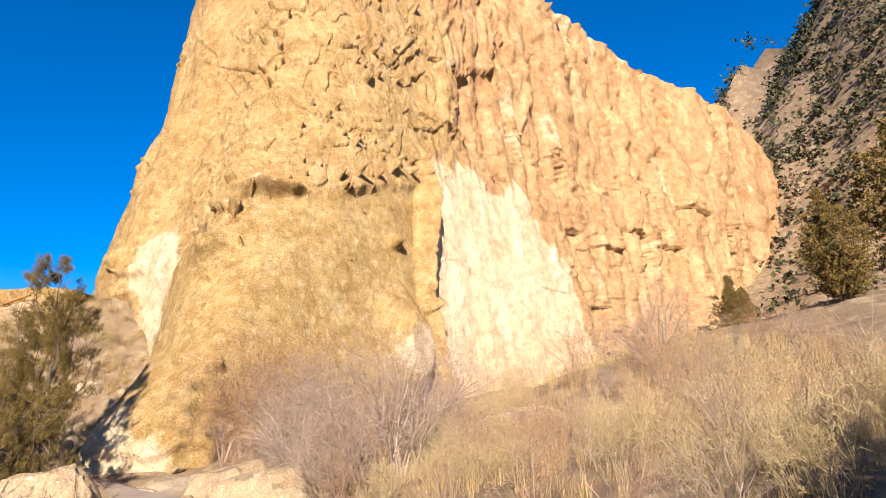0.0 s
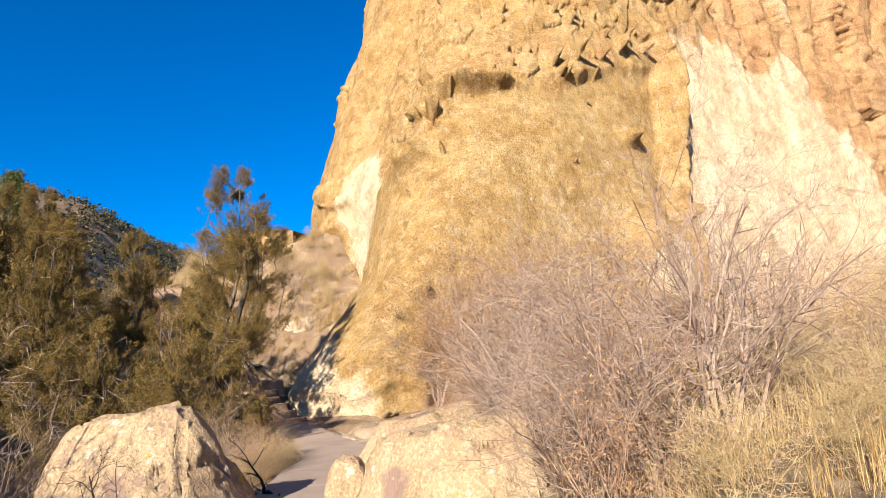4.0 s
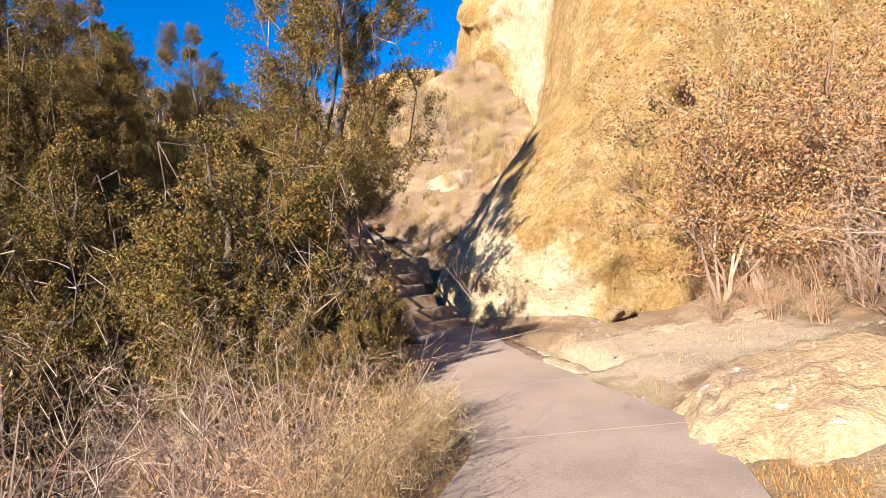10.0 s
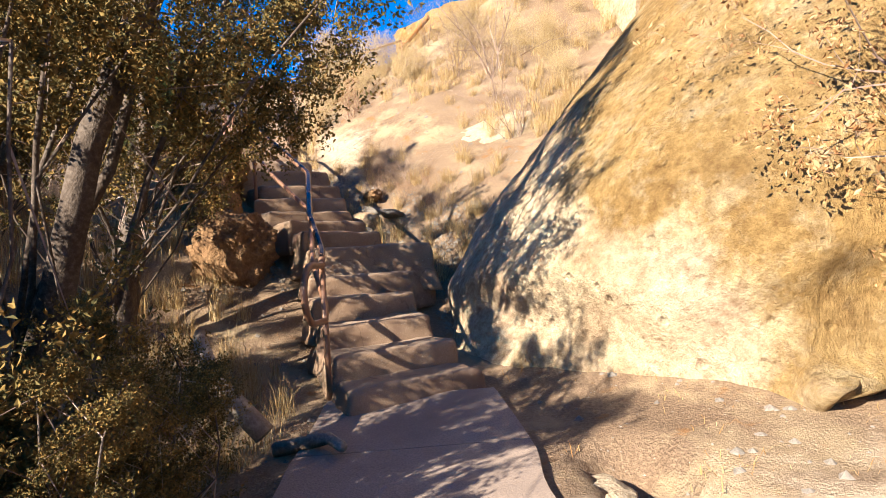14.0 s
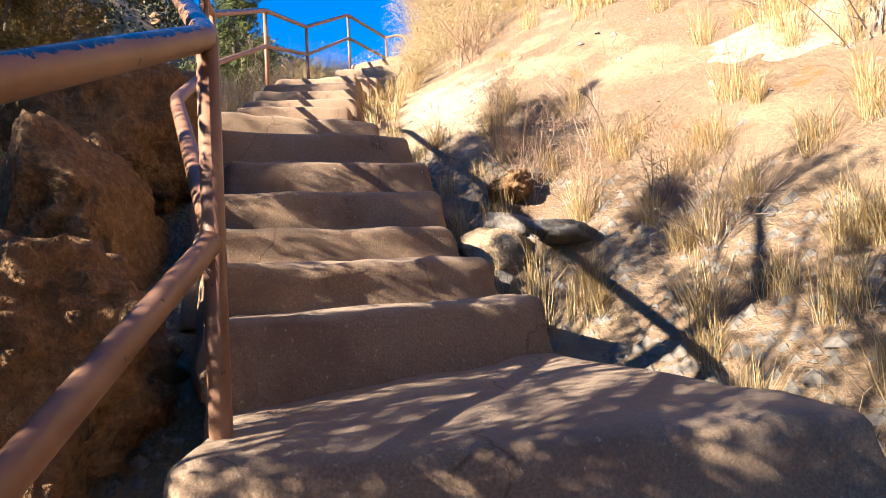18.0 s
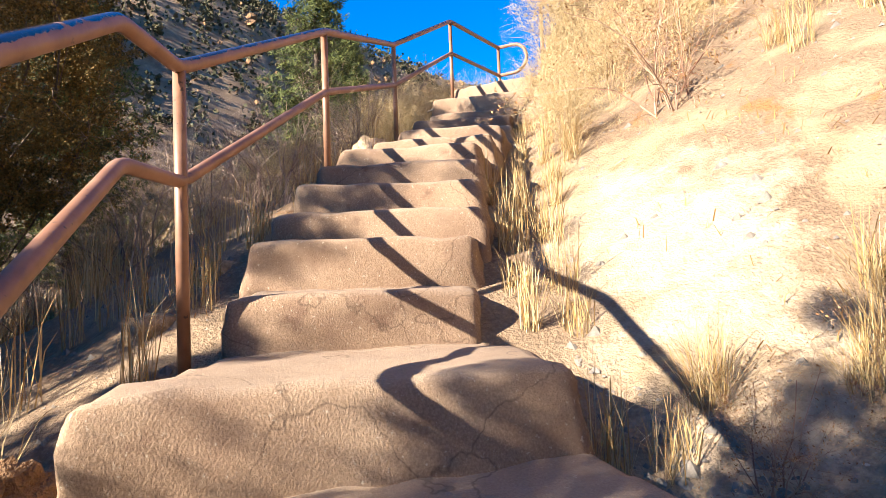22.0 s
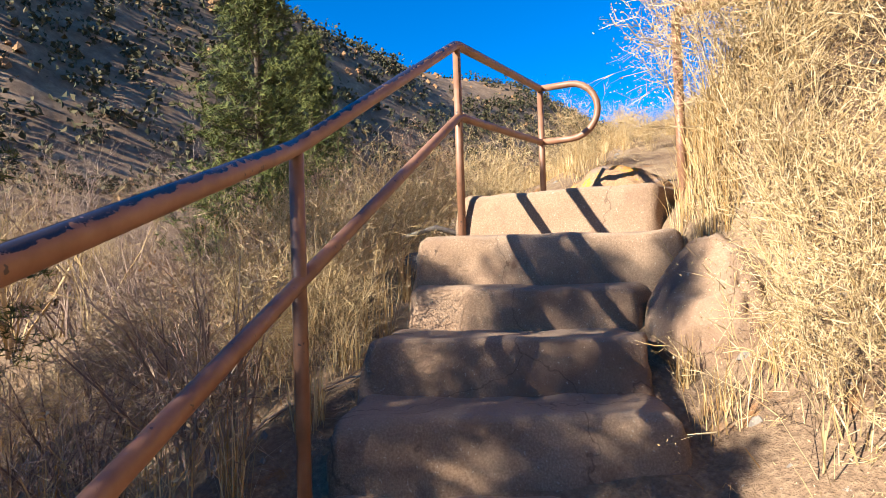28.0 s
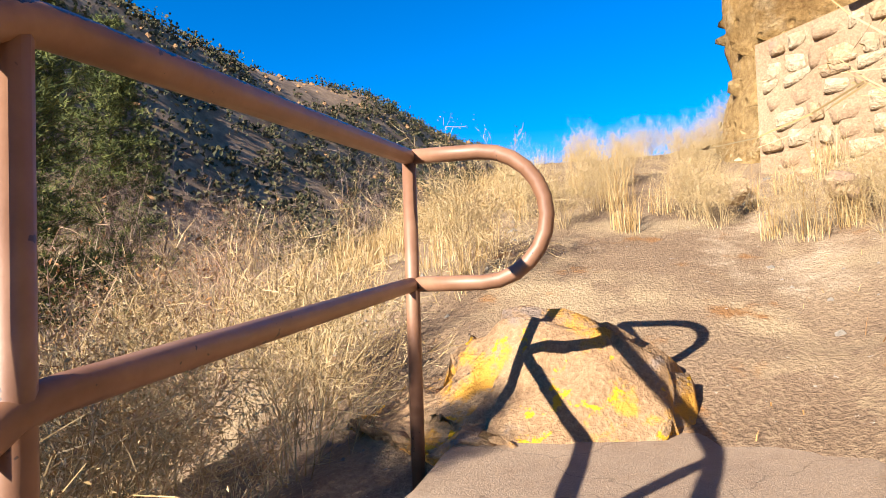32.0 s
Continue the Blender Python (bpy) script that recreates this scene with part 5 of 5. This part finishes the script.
# copies at (6.6, -10.6) and (-8.6, -2.0) are unseen, added for the shade they cast
for src, x, y, s, r in ((ja, -12.4, 9.2, 0.85, 130), (jc, -8.1, 9.9, 0.42, 20), (jc, -8.75, 10.6, 0.4, 80), (jc, -10.6, 10.2, 0.62, 300), (ja, -14.4, 12.0, 0.66, 10), (jc, -11.6, 10.2, 0.5, 110), (ja, -16.1, 12.2, 0.6, 100), (ja, -20.2, 13.0, 0.92, 0), (ja, -22.4, 13.6, 1.0, 0), (jb, -8.9, 10.2, 0.8, 0), (jc, -8.05, 10.9, 0.36, 140), (jc, -7.7, 10.0, 0.34, 60), (jc, -8.75, 11.35, 0.38, 250), (jc, -21.5, 12.3, 1.4, 140), (jc, -20.2, 11.0, 1.4, 10), (jc, -17.4, 10.0, 1.75, 70), (jc, -18.9, 10.6, 1.6, 190), (jf, -23.4, 12.8, 1.2, 240), (jc, -11.2, 9.2, 0.95, 60), (jf, -13.2, 10.4, 0.55, 250), (jc, -11.6, 8.0, 0.95, 300), (jf, 13.2, 7.6, 0.62, 80), (jf, 17.0, 9.0, 1.2, 30), (jf, -14.4, 6.0, 1.1, 170), (jf, 21.0, 30.0, 1.0, 70),
                        (jf, -18.0, 8.0, 1.3, 200), (jf, -17.5, 4.0, 1.3, 100), (jf, -8.3, 27.5, 0.7, 0), (jf, 6.6, -10.6, 1.0, 20), (jf, -8.6, -2.0, 1.2, 20), (jf, -13.0, 1.5, 1.3, 120)):
    gz = float(ground_z(np.array([x]), np.array([y]))[0])
    ob = copy_thing(src, pose(x, y, gz - 0.05, 0, 0, r))
    ob.scale = (s, s, s)


# pines
def pine(seed, height, width, label):
    rng = np.random.default_rng(seed)
    tree = new("pine")
    tagged(tree, label, "tree", "pines")
    track = [(0.05 * math.sin(t * 3), 0.05 * math.cos(t * 2), t * height) for t in np.linspace(-0.02, 1, 9)]
    child("trunk", mesh_of("trunk", *tube(track, [0.17 * (1 - t) ** 0.8 + 0.015 for t in np.linspace(0, 1, 9)], 8), BARK), tree, "dark straight trunk")
    bars, tufts = [], []
    for n in range(260):
        t = rng.uniform(0.10, 0.99)
        a, ln = rng.uniform(0, 2 * math.pi), width * (1.06 - t) ** 0.75 * rng.uniform(0.55, 1.05)
        p = np.array([0, 0, t * height])
        d = np.array([math.cos(a), math.sin(a), rng.uniform(-0.15, 0.2) + 0.45 * t])
        for s in range(5):
            p2 = p + d / np.linalg.norm(d) * ln / 5
            bars.append((p, p2, 0.022 * (1 - s / 6), 0.022 * (1 - (s + 1) / 6)))
            if s >= 1:
                for _ in range(5):
                    tufts.append(p2 + rng.normal(size=3) * (0.16, 0.16, 0.10))
            p, d = p2, d + rng.normal(size=3) * 0.12 + (0, 0, 0.08)
    P0, P1, R0, R1 = (np.array(c) for c in zip(*bars))
    tagged(child("branch", mesh_of("branch", *prisms(P0, P1, R0, R1), BARK, soft=False), tree), kind="stuff")
    tufts = np.array(tufts)
    each = 10
    base = np.repeat(tufts, each, 0)
    d = rng.normal(size=base.shape) + (0, 0, 0.5)
    d /= np.linalg.norm(d, axis=1, keepdims=True)
    v, f_ = ribbons(base, base + d * rng.uniform(0.12, 0.22, (len(base), 1)), np.full(len(base), 0.013), np.full(len(base), 0.003))
    tagged(child("foliage", mesh_of("foliage", v, f_, NEEDLE, soft=False), tree, "long green needles in tufts"), kind="stuff")
    return tree


pa = pine(201, 10.5, 3.0, "green ponderosa pine in the valley")
place_tree(pa, -33.0, 22.3, 0.92)
# last three pines are unseen, added only to shade the junipers beyond them
for x, y, s, r in ((-30.5, 15.2, 0.95, 300), (-42.0, 27.0, 1.0, 30), (-30.0, 10.0, 1.1, 120), (-20.3, 6.0, 0.85, 10), (-22.6, 6.4, 0.9, 200), (-17.9, 5.0, 0.85, 80)):
    gz = float(ground_z(np.array([x]), np.array([y]))[0])
    ob = copy_thing(pa, pose(x, y, gz, 0, 0, r))
    ob.scale = (s, s, s)


# ---- grass ----
def blades(base, height, rng, width=0.004, lean=0.35):
    n = len(base)
    a = rng.uniform(0, 2 * math.pi, n)
    h = height * rng.uniform(0.5, 1.15, n)
    tilt = rng.uniform(0.02, 1, n) * lean
    out = np.c_[np.cos(a), np.sin(a), np.zeros(n)]
    wide = np.c_[-np.sin(a), np.cos(a), np.zeros(n)] * (width * rng.uniform(0.6, 1.4, n))[:, None]
    up = np.array([0, 0, 1.0])
    m = base + out * (h * tilt * 0.35)[:, None] + up * (h * 0.55)[:, None]
    tip = base + out * (h * tilt)[:, None] + up * (h * (1 - 0.35 * tilt))[:, None]
    v = np.stack([base - wide, base + wide, m + wide * 0.7, m - wide * 0.7, tip], 1).reshape(-1, 3)
    i = np.arange(n)[:, None] * 5
    return v, i + np.array([[0, 1, 2, 3]]), i + np.array([[3, 2, 4]])


def meadow(name, spots, each, radius, height, mat, label, seed, width=0.004, lean=0.35):
    """Tufts of dry blades at rows of places; one object that nobody could count."""
    rng = np.random.default_rng(seed)
    spots = np.asarray(spots, float)
    c = np.repeat(spots, each, 0)
    r = radius * np.sqrt(rng.random(len(c))) * rng.uniform(0.5, 1.3, len(spots)).repeat(each)
    a = rng.uniform(0, 2 * math.pi, len(c))
    x, y = c[:, 0] + r * np.cos(a), c[:, 1] + r * np.sin(a)
    hh = (height * rng.uniform(0.6, 1.25, len(spots))).repeat(each)
    v, q4, t3 = blades(np.c_[x, y, ground_z(x, y) - 0.02], hh, rng, width, lean)
    ob = new(name, mesh_of(name, v, [t3, q4], mat, soft=False))
    return tagged(ob, label, "grass", kind="stuff")


def spots(n, xr, yr, keep, seed):
    rng = np.random.default_rng(seed)
    x, y = rng.uniform(*xr, n), rng.uniform(*yr, n)
    z, d, _, _ = along(x, y)
    ok = keep(x, y, d, fbm(np.c_[x, y, 0 * x] * 0.6 + seed, 2))
    return np.c_[x, y][ok]


clear_of_rocks = lambda x, y: ~((x > -2.1) & (x < 0.8) & (y > 2.8) & (y < 5.7)) & ~((x > -5.6) & (x < -2.9) & (y > 2.3) & (y < 5.2))
meadow("grass", spots(1500, (-2, 10), (-6, 13), lambda x, y, d, n: (d > 1.25) & (n > -0.25) & clear_of_rocks(x, y), 1), 30, 0.12, 0.5, GRASS, "golden dry bunch grass on the slope", 1, 0.0021, 0.6)
meadow("grass", spots(900, (-9.5, -3), (-4, 11), lambda x, y, d, n: (d < -1.15) & (n > -0.2) & clear_of_rocks(x, y), 2), 26, 0.12, 0.35, STRAW, "dry orange grass below the path", 2, 0.003, 0.6)
meadow("grass", spots(1500, (-27, -10), (9, 24), lambda x, y, d, n: (d < -0.95) & (d > -8) & (n > -0.35) & (x < -12.6), 3), 28, 0.12, 0.5, GRASS, "tall dry grass below the steps", 3, 0.0028, 0.5)
meadow("grass", spots(420, (-20, -10.5), (15.5, 24), lambda x, y, d, n: (d > 0.95) & (d < 5) & (n > 0.05) & ((x < -15.5) | (d > 3.2)), 4), 150, 0.09, 0.42, GRASS, "dry bunch grass on the bank", 4, 0.0012, 1.5)
meadow("grass", spots(1700, (-27, -15), (18, 34), lambda x, y, d, n: ((d > 2.6) | ((d < -0.9) & (y > 20)) | (y > 24)) & (n > 0.12), 5), 60, 0.12, 0.5, GRASS, "tall golden grass above the landing", 5, 0.002, 0.9)
meadow("grass", spots(70, (-15.0, -10.6), (15.9, 18.2), lambda x, y, d, n: (d > 1.0) & (d < 2.9) & (n > -0.3), 14), 170, 0.08, 0.36, GRASS, "dry tangled bunch grass on the bank", 14, 0.0013, 1.7)
meadow("grass", spots(420, (-17, -10.5), (19, 26), lambda x, y, d, n: (d > 3.0) & (n > -0.1), 21), 70, 0.14, 0.42, GRASS, "dry grass tufts on the slope under the cliff", 21, 0.0025, 1.0)
edge = np.array([(b_[0] + 0.1 * (n % 3) - 0.05, b_[1] + 0.12 + 0.1 * (n % 2)) for n, (a_, b_, z_) in enumerate(STEPS) if n > 6])
meadow("grass", np.concatenate([edge, edge + (0.1, 0.18)]), 60, 0.07, 0.38, GRASS, "dry tufts along the ends of the steps", 11, 0.002, 0.7)
edge = np.array([(a_[0] - 0.12, a_[1] - 0.2 - 0.1 * (n % 2)) for n, (a_, b_, z_) in enumerate(STEPS) if n > 12])
meadow("grass", edge, 60, 0.08, 0.45, GRASS, "dry tufts beside the steps and rail", 12, 0.002, 0.6)
meadow("grass", spots(120, (-13.4, -9.4), (11.9, 14.4), lambda x, y, d, n: (d < -0.95) & (d > -2.8) & (n > -0.2), 15), 80, 0.10, 0.36, GRASS, "dry golden grass beside the handrail", 15, 0.0018, 1.0)
meadow("litter", spots(2600, (-21, 4), (0, 25), lambda x, y, d, n: (np.abs(d) > 0.8) & (np.abs(d) < 3.5), 6), 9, 0.25, 0.10, STRAW, "fallen straw and needles on the dirt", 6, 0.003, 2.2)
meadow("litter", [(-3.35, 8.35), (-3.5, 8.7), (-3.7, 9.1), (-3.45, 9.0), (-3.3, 8.0), (-5.35, 8.1), (-5.5, 8.6), (-5.65, 9.2)] * 3, 220, 0.22, 0.07, STRAW, "orange pine needles beside the path", 7, 0.0025, 3.0)

meadow("grass", [(-18.88, 20.5), (-19.0, 20.66), (-18.78, 20.4), (-19.1, 20.8), (-18.7, 20.62), (-18.9, 20.75)], 120, 0.15, 0.5, GRASS, "tall dry grass hiding the foot of the upper rail", 31, 0.0022, 0.8)
# gravel
rng = np.random.default_rng(8)
x, y = np.r_[rng.uniform(-23, 3, 16000), rng.uniform(-15.5, -10, 9000)], np.r_[rng.uniform(0, 26, 16000), rng.uniform(14.5, 17.3, 9000)]
_, d, _, _ = along(x, y)
ok = (np.abs(d) > 0.75) & (np.abs(d) < 3.4)
x, y = x[ok], y[ok]
tet = np.array([(1, 0, -0.5), (-0.5, 0.9, -0.5), (-0.6, -0.8, -0.5), (0.1, 0.0, 0.7), (0.7, 0.6, 0.1), (-0.8, 0.1, 0.2)])
size = 0.009 + 0.042 * rng.random(len(x)) ** 3.5
v = (np.c_[x, y, ground_z(x, y)][:, None] + tet[None] * rng.uniform(0.6, 1.2, (len(x), 6, 3)) * size[:, None, None]).reshape(-1, 3)
fc = np.array([(0, 4, 3), (4, 1, 3), (1, 5, 3), (5, 2, 3), (2, 0, 3), (0, 1, 4), (1, 2, 5)])
gravel = new("gravel", mesh_of("gravel", v, (np.arange(len(x))[:, None, None] * 6 + fc[None]).reshape(-1, 3), GREYROCK, soft=False))
tagged(gravel, "loose gravel on the dirt", "gravel", kind="stuff")

# far hillside: junipers and rocks, too many to count
rng = np.random.default_rng(9)
p_, a_ = rng.uniform(36, 230, 13000), rng.uniform(-60, 420, 13000)
x, y = -14 - 0.95 * p_ - 0.33 * a_, 16 - 0.33 * p_ + 0.95 * a_
ok = fbm(np.c_[x, y, 0 * x] * 0.03, 3) > -0.22
x, y = x[ok], y[ok]
each, s = 18, rng.uniform(0.9, 2.3, len(x))
c = np.repeat(np.c_[x, y, ground_z(x, y) + s * 0.6], each, 0) + rng.normal(size=(len(x) * each, 3)) * (0.42, 0.42, 0.38) * np.repeat(s, each)[:, None]
ex, ey = rng.normal(80, 26, 3600), rng.normal(65, 26, 3600)
s = rng.uniform(1.2, 3.0, len(ex))
c2 = np.repeat(np.c_[ex, ey, ground_z(ex, ey) + s * 0.2], 22, 0) + rng.normal(size=(len(ex) * 22, 3)) * (0.3, 0.3, 0.25) * np.repeat(s, 22)[:, None]
lv_, lf = leaves(np.concatenate([c, c2]), np.r_[np.full(len(c), 0.55), np.full(len(c2), 0.45)], rng, 0.5, 1.3)
brush = new("hillside_brush", mesh_of("hillside_brush", lv_, lf, FARLEAF, soft=False))
tagged(brush, "dark junipers dotted over the far hillside", "brush", kind="stuff")
p_, a_ = rng.uniform(36, 200, 4000), rng.uniform(-60, 400, 4000)
x, y = -14 - 0.95 * p_ - 0.33 * a_, 16 - 0.33 * p_ + 0.95 * a_
size = 0.25 + 1.3 * rng.random(len(x)) ** 3
v = (np.c_[x, y, ground_z(x, y)][:, None] + tet[None] * rng.uniform(0.6, 1.2, (len(x), 6, 3)) * size[:, None, None]).reshape(-1, 3)
talus = new("hillside_rocks", mesh_of("hillside_rocks", v, (np.arange(len(x))[:, None, None] * 6 + fc[None]).reshape(-1, 3), DARKROCK, soft=False))
tagged(talus, "broken rocks on the far hillside", "rocks", kind="stuff")

# ---- ruin above the landing ----
def stone_wall(a, b, z0, z1, depth):
    """A masonry wall of rough tuff stones in mortar; the top follows a slope."""
    wall = new("ruin_wall")
    tagged(wall, "ruined masonry wall of rough tuff stones in mortar", "wall", kind="structure")
    a, b = Vector((*a, 0)), Vector((*b, 0))
    way_ = (b - a).normalized()
    out_ = Vector((way_.y, -way_.x, 0))
    length = (b - a).length
    rng = np.random.default_rng(77)
    p = [a, b, b - out_ * depth, a - out_ * depth]
    vs = [(*q_.xy, z0) for q_ in p] + [(p[0].x, p[0].y, z1[0]), (p[1].x, p[1].y, z1[1]), (p[2].x, p[2].y, z1[1]), (p[3].x, p[3].y, z1[0])]
    child("mortar", mesh_of("mortar", vs, [(0, 1, 5, 4), (1, 2, 6, 5), (2, 3, 7, 6), (3, 0, 4, 7), (4, 5, 6, 7)], MORTAR, soft=False), wall)
    protos = [rock_mesh("stone", (1, 1, 1), 300 + 1.3 * n, m, blocky=0.33, rough=0.14, sub=2) for n, m in enumerate((PALEROCK, BOULDER, PALEROCK, MORTAR))]
    z = z0 + 0.12
    while z < max(z1):
        t, h = rng.uniform(0, 0.2), rng.uniform(0.05, 0.10)
        while t < length:
            w = rng.uniform(0.12, 0.3)
            if z < z1[0] + (z1[1] - z1[0]) * t / length and rng.random() > 0.06:
                c = a + way_ * (t + w / 2) + out_ * rng.uniform(-0.06, -0.02)
                ob = child("stone", protos[rng.integers(4)], wall)
                ob.matrix_basis = pose(c.x, c.y, z + rng.normal() * 0.015, rng.normal() * 5, rng.normal() * 5, math.degrees(math.atan2(way_.y, way_.x))) @ Matrix.Diagonal((w / 2 * 0.92, 0.08, h * 0.97, 1))
            t += w + 0.012
        z += h * 2 + 0.008
    return wall


stone_wall((-21.15, 25.7), (-18.7, 25.0), 7.3, (8.65, 8.85), 0.4)
log = new("log_beam", mesh_of("log_beam", *tube([(-20.35, 25.35, 8.80), (-19.6, 25.1, 8.95), (-18.6, 24.75, 9.12)], [0.085, 0.09, 0.085], 12), LOG))
tagged(log, "peeled orange log beam set over the ruin wall", "beam")

# pitted outcrop behind the ruin
n_u, n_v = 90, 70
uu, vv_ = np.meshgrid(np.linspace(0, 1, n_u), np.linspace(0, 1, n_v), indexing="ij")
plan_ = spline([(-21.7, 29.3), (-21.95, 27.2), (-21.6, 26.2), (-20.3, 25.75), (-18.3, 25.3), (-17.2, 26.2)], uu[:, 0] * 5)
op = np.concatenate([np.repeat(plan_[:, None], n_v, 1), (6.5 + (3.5 - 0.5 * uu) * vv_)[..., None]], -1)
op[..., 0] += 0.2 * vv_
on = -normals(op)
wv, we, _ = worley(op * (0.8, 0.8, 0.5) + 3)
op = op + on * (0.18 * fbm(op * 0.8, 3) + 0.05 * wv + 0.05 * fbm(op * 3, 3) - 0.12 * dents(op * 2.2, 0.1, 0.32, 8) - 0.12 * dents(op * 4.0, 0.2, 0.35, 9))[..., None]
crag = new("crag", mesh_of("crag", np.concatenate([op.reshape(-1, 3), op[:, -1] + (1.0, 3.5, -0.4)]), np.concatenate([grid_faces(n_u, n_v)[:, ::-1], np.stack([np.arange(n_u - 1) * n_v + n_v - 1, np.arange(n_u - 1) + n_u * n_v, np.arange(n_u - 1) + 1 + n_u * n_v, np.arange(1, n_u) * n_v + n_v - 1], -1)]), CLIFF))
tagged(crag, "pitted ochre tuff crag behind the ruin", "cliff", kind="structure")

# far cliff beyond the shoulder
fu, fv = np.meshgrid(np.linspace(0, 1, 60), np.linspace(0, 1, 40), indexing="ij")
fp = np.stack([62 + 55 * fu, 128 - 18 * fu + 6 * np.sin(fu * 9), 18 + 47 * fv + 5 * fbm(np.stack([fu * 6, 0 * fu, 0 * fu], -1), 3) * fv], -1)
fn = -normals(fp)
wv, we, _ = worley(fp * (0.12, 0.12, 0.05) + 3)
fp = fp + fn * (2.5 * wv - 1.5 * smooth(0.1, 0, we))[..., None]
mesa = new("far_cliff", mesh_of("far_cliff", fp.reshape(-1, 3), grid_faces(60, 40)[:, ::-1], CLIFF))
tagged(mesa, "red-brown cliff at the canyon's far shoulder", "cliff", kind="structure")
for ob_ in (crag, mesa):
    nv_ = len(ob_.data.vertices)
    for key, val in (("soot", 0.0), ("fresh", 0.1 if ob_ is crag else 0.0), ("red", 0.1 if ob_ is crag else 0.9)):
        ob_.data.attributes.new(key, "FLOAT", "POINT").data.foreach_set("value", np.full(nv_, val, np.float32))

# ---- dead wood ----
def dead_shrub(name, seed, x, y, size, turn, mat, label, **more):
    rng = np.random.default_rng(seed)
    bars, _ = grow(rng, **more)
    return put(name, (mesh_of(name, *bars_mesh(bars[:10]), mat, soft=False), [("twig_spray", mesh_of("twig_spray", *bars_mesh(bars[10:]), mat, soft=False))]), x, y, size, turn, label, "dead wood")


dead_shrub("charred_shrub", 401, -5.0, 5.75, 1.5, 40, BURNT, "charred black dead shrub beside the path", n_stems=4, height=0.95, spread=1.3, levels=4, kids=(5, 4, 3), wander=0.3, lift=-0.12, thick=0.075, ratio=0.62, lean=0.9)
dead_shrub("charred_shrub", 402, -5.6, 5.4, 1.5, 140, BURNT, "charred black dead shrub beside the path", n_stems=4, height=0.8, spread=1.2, levels=4, kids=(5, 4, 3), wander=0.3, lift=-0.1, thick=0.065, ratio=0.6, lean=0.9)
dead_shrub("dead_shrub", 403, -3.45, 2.3, 1.0, 10, BURNT, "dark dead branch before the boulder", n_stems=3, height=1.25, spread=1.5, levels=4, kids=(6, 5, 3), wander=0.28, lift=-0.05, thick=0.035, ratio=0.6)
for pts_, r, lab in (([(-9.0, 12.35, 0.55), (-9.25, 12.2, 0.85), (-9.5, 12.25, 1.05), (-9.8, 12.4, 1.1)], 0.07, "bent bleached dead limb beside the path"),
                     ([(-9.3, 12.6, 0.35), (-9.0, 12.8, 0.42), (-8.8, 12.75, 0.4)], 0.05, "bleached stump beside the first step"),
                     ([(-20.1, 20.05, 5.85), (-20.3, 19.8, 5.95), (-20.55, 19.7, 5.9)], 0.02, "thin dead stick beside the landing")):
    lg = new("dead_limb", mesh_of("dead_limb", *tube([Vector(p) for p in pts_], [r * (1 - 0.5 * n / len(pts_)) for n in range(len(pts_))], 8), DEAD))
    tagged(lg, lab, "dead wood")

# broken ledge beside the path at the cliff's foot
for n, (x, y, s, r) in enumerate(((-6.2, 12.1, 0.36, 135), (-6.62, 12.52, 0.33, 130), (-7.02, 12.98, 0.34, 138), (-7.42, 13.42, 0.30, 132))):
    ob = boulder("ledge_rock", (x, y, 0.13), (s, 0.17, 0.085), r, 40 + 1.7 * n, PALEROCK, "low crusted ledge of tuff beside the path", sub=4, rough=0.3)
